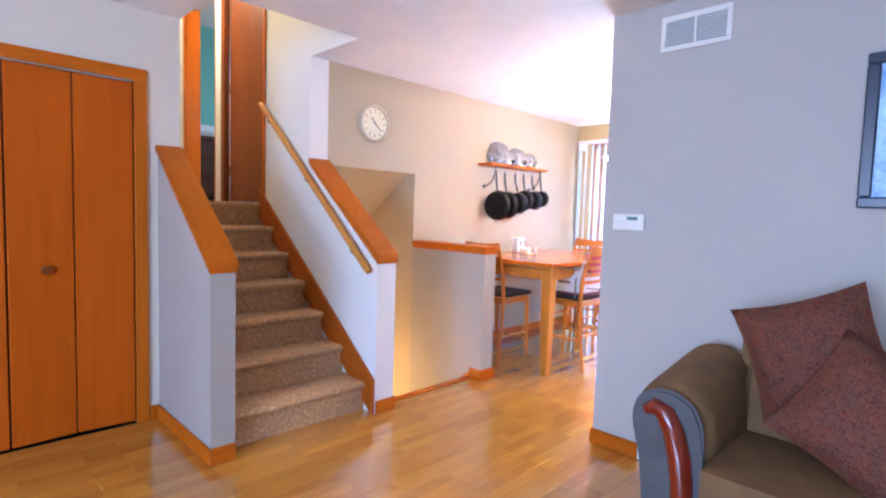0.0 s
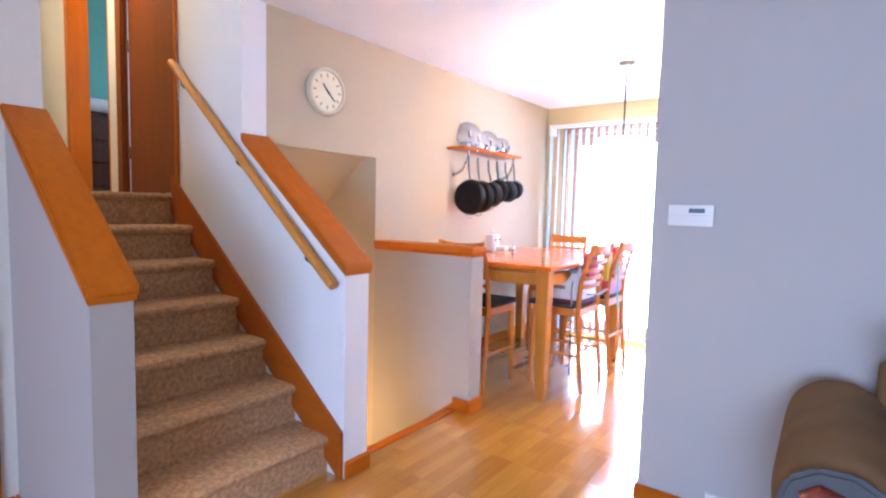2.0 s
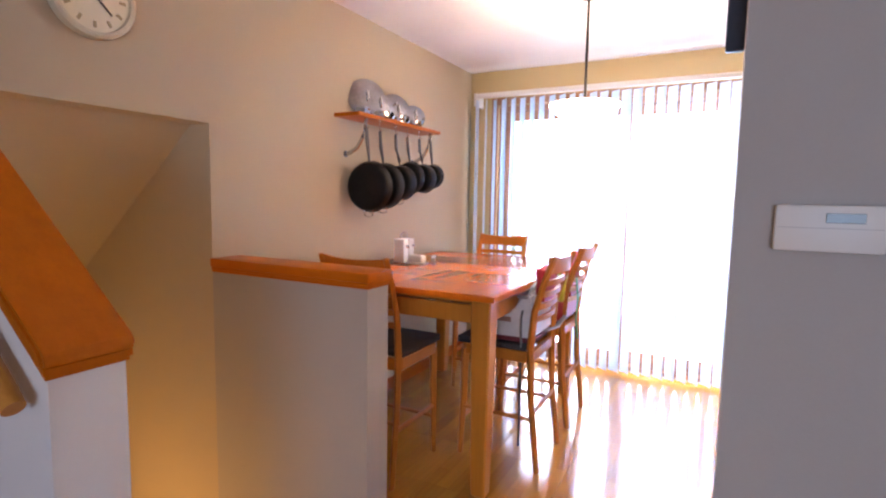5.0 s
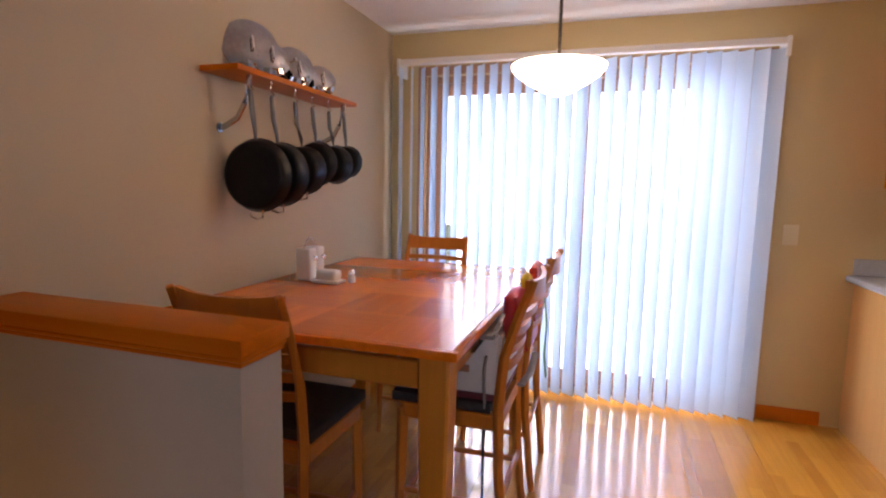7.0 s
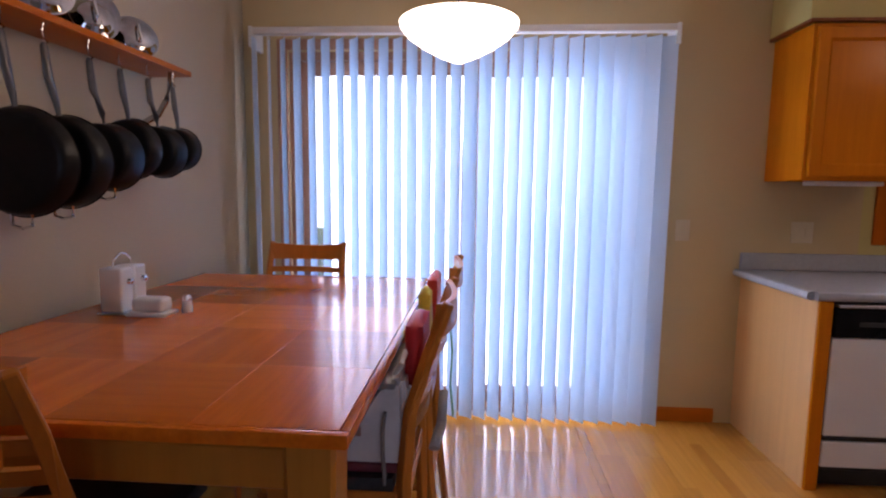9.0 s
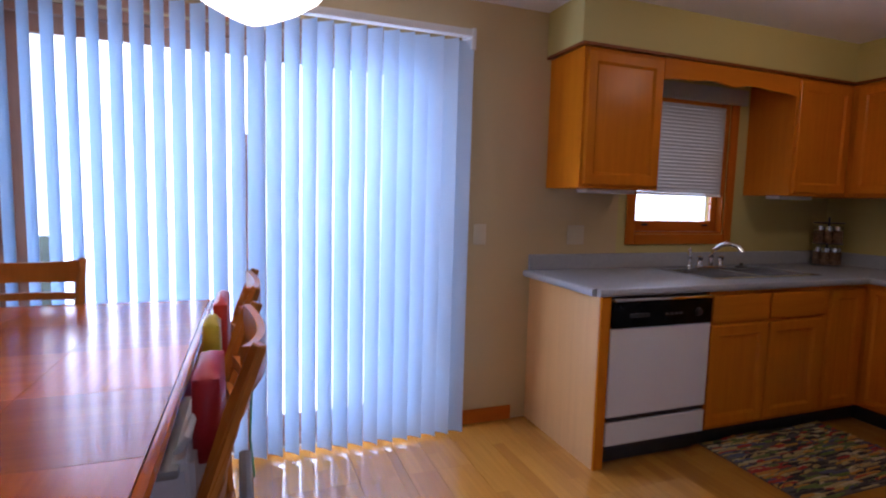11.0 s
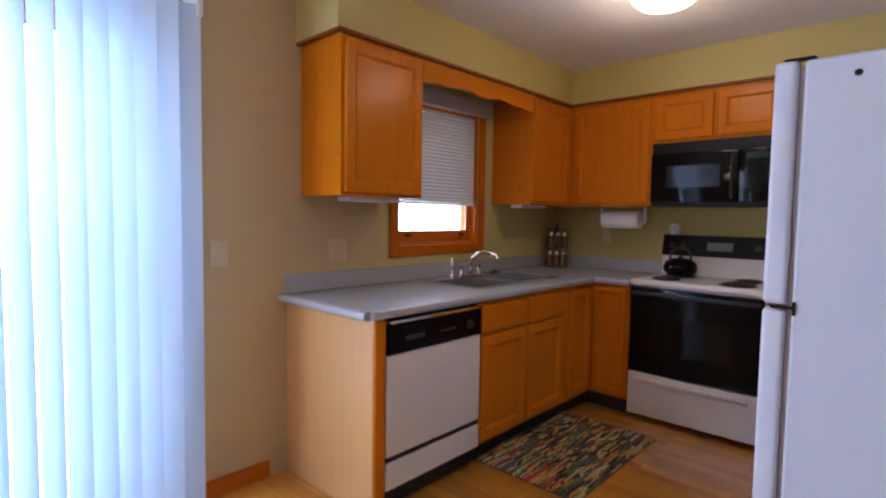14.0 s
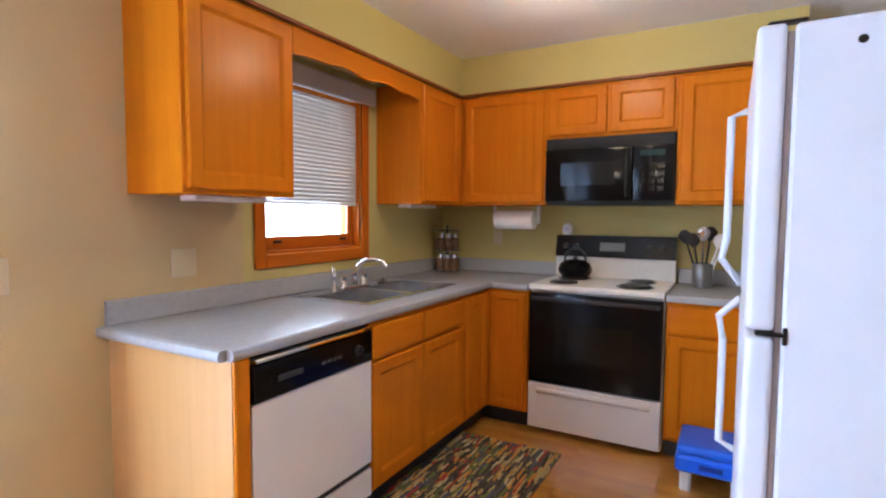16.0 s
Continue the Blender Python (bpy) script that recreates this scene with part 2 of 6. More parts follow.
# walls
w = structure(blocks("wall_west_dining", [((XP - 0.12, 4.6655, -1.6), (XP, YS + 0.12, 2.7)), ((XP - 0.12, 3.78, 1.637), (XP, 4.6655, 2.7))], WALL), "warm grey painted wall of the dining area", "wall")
bm = cells(bmesh.new(), "x", [-2.1, 1.28, 2.478, 2.60, 2.725], [0, 1.2, 2.005, 2.7], lambda y, z: not (1.28 < y < 2.478 and z < 2.005) and not (y > 2.60 and z < 1.2), XC - 0.10, XC)
structure(finish("wall_closet", bm, WALL_LIT), "warm grey painted wall round the closet", "wall")
DX0, DX1, DZ = -2.255, -0.145, 2.12
w = structure(blocks("wall_north", [((XP, YS, 0), (DX0, YS + 0.16, 2.7)), ((DX0, YS, DZ), (DX1, YS + 0.16, 2.7)), ((DX1, YS, 0), (0.97, YS + 0.16, 2.7))], WALL_WARM_LIT), "warm grey painted wall with the glazed sliding door", "wall")
KX0, KX1, KZ0, KZ1 = 1.10, 1.86, 1.13, 2.05
w = structure(blocks("wall_kitchen_window", [((0.97, YS, 0), (KX0, YS + 0.16, 2.7)), ((KX0, YS, 0), (KX1, YS + 0.16, KZ0)), ((KX0, YS, KZ1), (KX1, YS + 0.16, 2.7)), ((KX1, YS, 0), (XK + 0.12, YS + 0.16, 2.7))], WALL_YELLOW), "pale yellow painted kitchen wall with a window", "wall")
w = structure(blocks("wall_stove", [((XK, YT, 0), (XK + 0.12, YS, 2.7))], WALL_YELLOW), "pale yellow painted kitchen wall behind the stove", "wall")
w = structure(blocks("wall_thermostat", [((-0.525, YT, 0), (XK, YT + 0.12, ZC))], WALL_COOL_LIT), "painted wall between living room and kitchen, cool light in its colour", "wall")
w = structure(blocks("wall_living_south", [((XC, YB - 0.12, 0), (-0.5, YB, 2.7)), ((-0.5, YB - 0.12, 0), (2.3, YB, 0.6)), ((-0.5, YB - 0.12, 2.1), (2.3, YB, 2.7)), ((2.3, YB - 0.12, 0), (3.66, YB, 2.7))], WALL), "warm grey wall with the picture window", "wall")
w = structure(blocks("wall_living_east", [((3.5, YB, 0), (3.66, YT, 2.7)), ((XK + 0.12, YT, 0), (3.66, YT + 0.1, 2.7))], WALL), "warm grey end wall of the living room", "wall")


def stair_wall(name, y0, y1, x_top, paint):
    """A half wall with a sloping top that follows the stairs."""
    bm = bmesh.new()
    zt = 0.982 + 0.77 * (XE - x_top)
    prism(bm, [(XE, -0.0), (XE, 0.982), (x_top, zt), (x_top, -0.0)], "y", y0, y1)
    return finish(name, bm, paint)


structure(stair_wall("wall_stairs_closet_side", 2.60, 2.725, XC, HALF_WALL_SHADED), "painted sloping half wall beside the stairs, shade in its colour", "wall")
structure(stair_wall("wall_stairs_handrail_side", 3.63, 3.78, XP, WHITE_WALL), "white sloping half wall with a handrail", "wall")
bm = bmesh.new()
block(bm, (XP, 4.665, -1.6), (XE, 4.80, 0.993))
structure(finish("wall_half_dining", bm, HALF_WALL_SHADED), "painted half wall between stairwell and dining area, shade in its colour", "wall")
# the upper hall: side walls above the stairs and the sloping soffit over the stairs down
def upper_hall_solid(x, z):
    if x > XP:
        return z > ZC
    if x > -3.21:
        return True
    return z > 3.39 or (z > ZU and (-4.26 < x < -4.10 or x < -5.08))


bm = cells(bmesh.new(), "y", [-6.5, -5.08, -4.26, -4.10, -3.21, XP, -1.92], [0, ZU, ZC, 3.39, 3.74], upper_hall_solid, 3.63, 3.78)
structure(finish("wall_upper_hall", bm, WHITE_WALL), "white wall of the upper hall with two doors", "wall")
structure(blocks("wall_upper_hall_far", [((-6.5, 2.60, ZU), (XC - 0.1, 2.725, 3.74)), ((XC - 0.1, 2.60, 2.7), (-1.80, 2.725, 3.74)), ((-6.6, 2.60, ZU), (-6.5, 3.78, 3.74)), ((-1.92, 2.725, ZC + 0.09), (-1.80, 3.63, 3.74))], WALL), "plain wall closing the upper hall", "wall")
structure(blocks("ceiling_upper_hall", [((-6.6, 2.60, 3.74), (-1.6, 3.8, 3.84))], CEIL), "white ceiling of the upper hall", "ceiling")
structure(blocks("floor_landing", [((-6.5, 2.725, ZU - 0.25), (-3.30, 3.63, ZU))], CARPET), "brown carpet of the upper landing", "floor")
# ceiling with the open stairwell
structure(blocks("ceiling", [((XC, YB, ZC), (3.5, 2.725, ZC + 0.09)), ((-1.92, 2.725, ZC), (3.5, 3.63, ZC + 0.09)), ((XP, 3.78, ZC), (3.5, YS, ZC + 0.09)), ((-1.92, 3.63, ZC), (3.5, 3.78, ZC + 0.09))], CEIL), "white lightly textured ceiling", "ceiling")
# stairwell down
bm = bmesh.new()
prism(bm, [(XP - 0.12, 1.637), (XP - 0.12, 1.72), (-3.6, 0.98), (-3.6, 0.86)], "y", 3.78, 4.80)
structure(finish("soffit_stairs_down", bm, WALL), "painted sloping soffit over the stairs leading down", "soffit")
structure(blocks("wall_stairs_down", [((-3.7, 3.5, -1.6), (-3.6, 4.86, 1.0)), ((-3.6, 3.63, -1.6), (PIT, 3.78, -0.0)), ((-3.66, 4.666, -1.6), (XP - 0.12, 4.86, 1.7)), ((-3.6, 3.63, 0), (-3.21, 3.78, 1.33))], WALL), "painted walls of the stairs leading down", "wall")

# bedroom behind the open door
structure(blocks("wall_bedroom", [((-6.6, 7.6, ZU), (-3.0, 7.7, 3.74)), ((-6.7, 3.78, ZU), (-6.6, 7.6, 3.74)), ((-3.1, 3.78, 2.8), (-3.0, 7.6, 3.74))], TEAL), "teal painted bedroom wall", "wall")
# the raised third slab is an unseen addition that keeps light from leaking through
structure(blocks("floor_bedroom", [((-6.6, 3.78, ZU - 0.2), (-3.72, 7.6, ZU)), ((-3.72, 4.87, ZU - 0.2), (XP - 0.13, 7.6, ZU)), ((-3.72, 3.78, 1.75), (XP - 0.13, 4.87, 1.85))], CARPET), "bedroom carpet with an unseen raised slab that stops light", "floor")
structure(blocks("ceiling_bedroom", [((-6.6, 3.78, 3.74), (-2.6, 7.7, 3.84))], CEIL), "bedroom ceiling", "ceiling")

# carpeted stairs
for k in range(7):
    bm = bmesh.new()
    z1, x0 = RISE * (k + 1), -1.79 - RUN * k
    zb = max(0, z1 - 2 * RISE)
    block(bm, (x0 - RUN - 0.01 if k < 6 else x0 - 0.06, 2.727, zb), (x0, 3.628, z1 - 0.05))
    # the rounded nose
    prof = [(x0 - RUN - 0.01 if k < 6 else x0 - 0.06, z1 - 0.05), (x0 + 0.012, z1 - 0.05), (x0 + 0.026, z1 - 0.036), (x0 + 0.03, z1 - 0.02), (x0 + 0.022, z1 - 0.006), (x0 + 0.004, z1), (x0 - RUN - 0.01 if k < 6 else x0 - 0.06, z1)]
    prism(bm, prof, "y", 2.726, 3.629)
    s = finish("stair_step", bm, CARPET, smooth=True)
    tagged(s, "brown carpeted stair step leading up", "stair step", "steps of the stairs up", "structure")
for k in range(7):
    bm = bmesh.new()
    z1, x0 = -RISE * (k + 1), PIT - 0.03 - RUN * k
    block(bm, (x0 - RUN - 0.02, 3.782, z1 - 0.18), (x0, 4.663, z1), 0.012)
    tagged(finish("stair_step_down", bm, CARPET), "brown carpeted stair step leading down", "stair step", "steps of the stairs down", "structure")


def slope_board(name, y0, y1, xa, za, xb, zb, depth, material):
    bm = bmesh.new()
    prism(bm, [(xa, za), (xb, zb), (xb, zb - depth), (xa, za - depth)], "y", y0, y1)
    return finish(name, bm, material)


structure(slope_board("stair_skirt_board", 3.609, 3.629, -1.69, 0.235, -3.29, 0.235 + 0.765 * 1.60, 0.235, SKIRT), "orange-brown oak skirt board beside the stair carpet", "trim")
structure(box("stair_skirt_foot", (-1.71, 3.605, 0), (-1.676, 3.629, 0.235), SKIRT), "oak end of the skirt board at the lowest step", "trim")

# ground outside
structure(blocks("ground", [((-60, YS + 0.9, -0.35), (60, 120, -0.25)), ], mat("grass", (0.07, 0.11, 0.035), 0.9, vary=0.4, scale=3, bump=0.6, fine=80)), "green lawn beyond the glazed door", "lawn")
structure(blocks("terrace", [((-5, YS + 0.16, -0.2), (5, YS + 3.2, -0.08))], mat("concrete", (0.5, 0.49, 0.46), 0.8, vary=0.15, scale=4, bump=0.2)), "pale concrete terrace outside the glazed door", "terrace")

# ---- floor ----
FLOOR_RECTS = [(XC, YB, 3.5, 2.60), (XE, 2.60, 3.5, 3.78), (-1.80, 2.725, XE, 3.63), (PIT, 3.78, 3.5, YT), (PIT, YT, -0.525, 4.665), (-0.525, 4.46, XK, YS), (XE, 4.665, -0.525, 4.80), (XP, 4.80, -0.525, YS)]
structure(blocks("subfloor", [((a, b, -0.2), (c, d, -0.006)) for a, b, c, d in FLOOR_RECTS], JOINT), "dark base under the laminate", "floor")

# ---- sofa ----
def cushion(bm, lo, hi, puff, m=Matrix(), n=10):
    """A soft pillow-like block, its faces bulging by puff."""
    c = [(a + b) / 2 for a, b in zip(lo, hi)]
    h = [(b - a) / 2 for a, b in zip(lo, hi)]
    rows = {}
    for ax in range(3):
        for side in (-1, 1):
            for p in range(n + 1):
                for q in range(n + 1):
                    co = [0, 0, 0]
                    co[ax], co[(ax + 1) % 3], co[(ax + 2) % 3] = side, 2 * p / n - 1, 2 * q / n - 1
                    key = tuple(round(k, 4) for k in co)
                    if key not in rows:
                        x, y, z = co
                        f = 1 + puff * ((1 - x * x) * (1 - y * y) + (1 - y * y) * (1 - z * z) + (1 - x * x) * (1 - z * z)) - puff * 0.5
                        rows[key] = bm.verts.new(m @ Vector((c[0] + x * h[0] * f, c[1] + y * h[1] * f, c[2] + z * h[2] * f)))

            def at(p, q):
                co = [0, 0, 0]
                co[ax], co[(ax + 1) % 3], co[(ax + 2) % 3] = side, 2 * p / n - 1, 2 * q / n - 1
                return rows[tuple(round(k, 4) for k in co)]
            for p in range(n):
                for q in range(n):
                    bm.faces.new((at(p, q), at(p + 1, q), at(p + 1, q + 1), at(p, q + 1)))
    return bm

# ---- doors, casings and trim of the living room ----
def skirting(name, runs):
    """Oak baseboards: each run is (x0, y0, x1, y1) in plan."""
    for a, b, c, d in runs:
        bm = bmesh.new()
        along_x = abs(c - a) > abs(d - b)
        block(bm, (a, b, 0.001), (c, d, 0.075), 0.002)
        block(bm, (a + (0.0 if along_x else 0.002), b + (0.002 if along_x else 0.0), 0.0752), (c - (0.0 if along_x else 0.003), d - (0.003 if along_x else 0.0), 0.086), 0.002)
        structure(finish(name, bm, OAK_X if along_x else OAK_Y), "orange-brown oak baseboard along the wall", "baseboard")


skirting("baseboard", [(XC, 2.586, XE + 0.014, 2.599), (XE + 0.001, 2.601, XE + 0.014, 2.723), (XE + 0.001, 3.632, XE + 0.014, 3.794), (XE + 0.001, 4.652, XE + 0.014, 4.814), (PIT, 4.651, XE, 4.664),
                       (XE - 0.12, 3.781, XE, 3.794), (-0.539, YT - 0.014, -0.255, YT - 0.001), (-0.539, YT, -0.526, 4.474), (-0.525, 4.461, 0.38, 4.474), (XP + 0.001, 4.816, XP + 0.014, YS - 0.001), (XP + 0.016, YS - 0.014, DX0 - 0.06, YS - 0.001),
                       (DX1 + 0.06, YS - 0.014, 0.248, YS - 0.001), (XC + 0.001, -1.9, XC + 0.014, 1.20), (XC + 0.001, 2.548, XC + 0.014, 2.584), (XP + 0.02, 4.801, XE - 0.002, 4.814)])
structure(box("stair_nosing", (PIT - 0.03, 3.782, -0.03), (PIT + 0.03, 4.651, 0.010), OAK_Y, bev=0.008, seg=2), "oak nosing strip at the edge of the stairs down", "trim")
bm = bmesh.new()
prism(bm, [(PIT, 0.05), (PIT, -0.10), (PIT - 1.6, -0.10 - 0.77 * 1.6), (PIT - 1.6, 0.05 - 0.77 * 1.6)], "y", 4.647, 4.663)
structure(finish("stair_skirt_board_down", bm, OAK_X), "oak skirt board beside the stairs down", "trim")

# closet with bifold doors
closet = thing("closet_door", "orange oak veneer bifold closet door, shut", "closet door", (XC, 1.88, 0))
for k in range(4):
    y0 = 1.322 + k * 0.290
    bm = bmesh.new()
    block(bm, (-0.016, 0, 0.012), (0.016, 0.283, 1.992), 0.004)
    a = radians(3.0) * (1 if k % 2 else -1)
    bmesh.ops.transform(bm, matrix=Matrix.Translation((XC - 0.022 - (0.0152 if k % 2 else 0), y0, 0)) @ Matrix.Rotation(-a, 4, "Z"), verts=bm.verts)
    leaf = finish("door_leaf", bm, CLOSET, closet)
    if k in (1, 2):
        bm = bmesh.new()
        yk = 2.06 if k == 2 else 1.76
        lathe(bm, [(0, 0.014), (0.012, 0.016), (0.022, 0.012), (0.024, 0.003), (0.022, 0)], Matrix.Translation((XC - 0.003, yk, 0.94)) @ Matrix.Rotation(radians(90), 4, "Y"), 20)
        finish("knob", bm, BROWN, leaf, "round dark wooden knob", smooth=True)
box("track", (XC - 0.08, 1.285, 1.993), (XC - 0.002, 2.478, 2.003), STEEL, closet)
# near-black sheet behind the leaves: the closet's inner shade as a colour
blocks("recess", [((XC - 0.5, 1.24, 0), (XC - 0.49, 2.54, 2.1))], VOID, closet)
casing = thing("closet_casing", "orange-brown oak casing round the closet door", "door casing", (XC, 1.88, 0), kind="structure")
box("casing_leg", (XC + 0.001, 2.475, 0), (XC + 0.018, 2.543, 2.003), OAK_Z, casing)
box("casing_leg", (XC + 0.001, 1.212, 0), (XC + 0.018, 1.285, 2.003), OAK_Z, casing)
box("casing_head", (XC + 0.001, 1.212, 2.004), (XC + 0.018, 2.543, 2.072), OAK_Y, casing)
box("jamb", (XC - 0.10, 2.478, 0), (XC + 0.0005, 2.483, 2.004), OAK_Z, casing)


# caps of the half walls and the handrail
def sloping_cap(name, y0, y1, x_top, label):
    cap = thing(name, label, "stair cap", (XE, (y0 + y1) / 2, 0.982), kind="structure")
    x0 = XE + 0.014
    z0 = 0.982 - 0.77 * 0.014
    dz = 0.77 * (x0 - x_top)
    bm = bmesh.new()
    prism(bm, [(x0, z0 + 0.022), (x0, z0 + 0.046), (x0 - 0.012, z0 + 0.062), (x_top, z0 + dz + 0.056), (x_top, z0 + dz + 0.024)], "y", y0 - 0.016, y1 + 0.016)
    bmesh.ops.bevel(bm, geom=bm.edges[:], offset=0.006, segments=2, affect="EDGES")
    finish("cap_board", bm, OAK_X, cap, smooth=True)
    bm = bmesh.new()
    prism(bm, [(x0 - 0.005, z0 + 0.010), (x0 - 0.005, z0 + 0.0235), (x_top, z0 + dz + 0.028), (x_top, z0 + dz + 0.012)], "y", y0 - 0.011, y1 + 0.011)
    finish("cap_moulding", bm, OAK_X, cap, "narrow stepped oak moulding")
    bm = bmesh.new()
    prism(bm, [(x0 - 0.009, z0 + 0.0), (x0 - 0.009, z0 + 0.0098), (x_top, z0 + dz + 0.0115), (x_top, z0 + dz + 0.003)], "y", y0 - 0.006, y1 + 0.006)
    finish("cap_moulding", bm, OAK_X, cap, "narrow stepped oak moulding")
    return cap


sloping_cap("stair_cap", 2.60, 2.725, XC + 0.001, "sloping orange-brown oak cap on the half wall")
sloping_cap("stair_cap", 3.63, 3.78, XP + 0.001, "sloping orange-brown oak cap above the handrail")
cap = thing("half_wall_cap", "level orange-brown oak cap with stepped moulding on the half wall", "wall cap", (-2.1, 4.73, 0.978), kind="structure")
box("cap_board", (XP + 0.001, 4.650, 1.017), (XE + 0.014, 4.816, 1.055), OAK_X, cap, bev=0.007, seg=2)
box("cap_moulding", (XP + 0.001, 4.655, 1.005), (XE + 0.009, 4.811, 1.0168), OAK_X, cap, bev=0.003)
box("cap_moulding", (XP + 0.001, 4.659, 0.9935), (XE + 0.005, 4.807, 1.0048), OAK_X, cap, bev=0.003)

rail = thing("handrail", "round honey-coloured wooden handrail on brackets along the stairs", "handrail", (-1.73, 3.588, 0.93))
bm = bmesh.new()
tube(bm, [(-1.71, 3.588, 0.922), (-1.74, 3.588, 0.945), (-3.19, 3.588, 0.945 + 0.815 * 1.45), (-3.22, 3.588, 0.967 + 0.815 * 1.45)], [0.021, 0.023, 0.023, 0.021], 14)
finish("rail", bm, wood("handrail_wood", (0.60, 0.27, 0.05), "x", dark=(0.50, 0.20, 0.035)), rail, smooth=True)
for x in (-1.91, -2.50, -3.09):
    z = 0.945 + 0.815 * (-1.74 - x)
    bm = bmesh.new()
    tube(bm, [(x, 3.588, z - 0.022), (x, 3.588, z - 0.05), (x, 3.605, z - 0.065), (x, 3.628, z - 0.065)], 0.005, 8)
    lathe(bm, [(0, 0.006), (0.018, 0.005), (0.02, 0)], Matrix.Translation((x, 3.629, z - 0.065)) @ Matrix.Rotation(radians(90), 4, "X"), 14)
    finish("bracket", bm, BLACK_MATTE, rail, "small dark metal bracket", smooth=True)

# upper hall doors
d1 = thing("bedroom_door_shut", "dark brown flush door with pale hinges, shut", "door", (-3.65, 3.66, ZU))
box("leaf", (-3.99, 3.66, ZU + 0.008), (-3.26, 3.695, ZU + 2.03), BROWN, d1)
for z in (0.25, 1.0, 1.75):
    box("hinge", (-4.02, 3.645, ZU + z), (-3.985, 3.66, ZU + z + 0.09), STEEL, d1, "pale metal hinge", bev=0.003)
c1 = thing("door_casing", "brown stained casing of the shut door", "door casing", (-3.65, 3.63, ZU), kind="structure")
box("casing_leg", (-4.10, 3.615, ZU), (-4.01, 3.629, ZU + 2.06), BROWN, c1)
box("casing_leg", (-3.245, 3.613, ZU), (-3.212, 3.629, ZU + 2.06), OAK_Z, c1)
box("casing_head", (-4.10, 3.615, ZU + 2.061), (-3.212, 3.629, ZU + 2.12), BROWN, c1)
box("jamb", (-4.10, 3.63, ZU), (-4.00, 3.658, ZU + 2.055), BROWN, c1)
c2 = thing("door_casing", "orange-brown oak casing of the open bedroom doorway", "door casing", (-4.7, 3.63, ZU), kind="structure")
box("casing_leg", (-5.10, 3.615, ZU), (-5.03, 3.629, ZU + 2.06), OAK_Z, c2)
box("casing_head", (-5.10, 3.615, ZU + 2.061), (-4.24, 3.629, ZU + 2.12), OAK_X, c2)
box("jamb", (-5.08, 3.63, ZU), (-5.055, 3.78, ZU + 2.06), OAK_Z, c2)
box("jamb", (-4.285, 3.63, ZU), (-4.26, 3.78, ZU + 2.06), OAK_Z, c2)
WALNUT = wood("dark_walnut", (0.055, 0.018, 0.007), "z", dark=(0.035, 0.011, 0.005))
dr = thing("dresser", "dark brown wooden dresser in the bedroom", "dresser", (-5.9, 4.25, ZU))
box("body", (-6.58, 3.75, ZU + 0.06), (-5.75, 4.75, ZU + 0.78), WALNUT, dr)
box("top", (-6.59, 3.72, ZU + 0.781), (-5.72, 4.78, ZU + 0.81), WALNUT, dr, bev=0.006)
for k in range(3):
    dw = box("drawer", (-5.748, 3.79, ZU + 0.10 + 0.22 * k), (-5.73, 4.71, ZU + 0.30 + 0.22 * k), WALNUT, dr, bev=0.005)
    box("handle", (-5.729, 4.20, ZU + 0.19 + 0.22 * k), (-5.715, 4.30, ZU + 0.205 + 0.22 * k), STEEL, dw)
for x in (-6.54, -5.82):
    for y in (3.78, 4.68):
        box("foot", (x, y, ZU), (x + 0.05, y + 0.05, ZU + 0.0598), WALNUT, dr)
bm = bmesh.new()
cushion(bm, (-6.3, 3.90, ZU + 0.812), (-5.85, 4.40, ZU + 0.97), 0.25)
tagged(finish("folded_linen", bm, mat("linen", (0.7, 0.68, 0.68), 0.9, bump=0.4, fine=40), smooth=True), "rumpled pale linen lying on the dresser", "linen")

# wall fittings of the living room
vent = thing("air_vent", "white louvred return air grille high on the wall", "vent", (-0.02, YT, 2.28))
VX0, VX1, VZ0, VZ1 = -0.253, 0.083, 2.163, 2.338
for lo, hi in [((VX0, VZ0), (VX1, VZ0 + 0.025)), ((VX0, VZ1 - 0.025), (VX1, VZ1)), ((VX0, VZ0 + 0.0251), (VX0 + 0.025, VZ1 - 0.0251)), ((VX1 - 0.025, VZ0 + 0.0251), (VX1, VZ1 - 0.0251)), ((-0.092, VZ0 + 0.0251), (-0.078, VZ1 - 0.0251))]:
    box("frame", (lo[0], YT - 0.013, lo[1]), (hi[0], YT - 0.001, hi[1]), PLASTIC, vent, bev=0.003)
box("backing", (VX0 + 0.02, YT - 0.003, VZ0 + 0.02), (VX1 - 0.02, YT - 0.0005, VZ1 - 0.02), mat("vent_shade", (0.32, 0.36, 0.40), 0.7), vent, bev=0)
for k in range(11):
    z = VZ0 + 0.031 + k * 0.0112
    bm = bmesh.new()
    prism(bm, [(YT - 0.011, z), (YT - 0.010, z + 0.001), (YT - 0.0035, z + 0.009), (YT - 0.0045, z + 0.008)], "x", VX0 + 0.026, VX1 - 0.026)
    finish("slat", bm, PLASTIC, vent)
reg = thing("floor_register", "white louvred air register low on the wall", "vent", (-0.02, YT, 0))
RX0, RX1 = -0.252, 0.07
for lo, hi in [((RX0, 0.003), (RX1, 0.025)), ((RX0, 0.121), (RX1, 0.143)), ((RX0, 0.0252), (RX0 + 0.022, 0.1208)), ((RX1 - 0.022, 0.0252), (RX1, 0.1208)), ((-0.097, 0.0252), (-0.085, 0.1208))]:
    box("frame", (lo[0], YT - 0.016, lo[1]), (hi[0], YT - 0.001, hi[1]), PLASTIC, reg, bev=0.003)
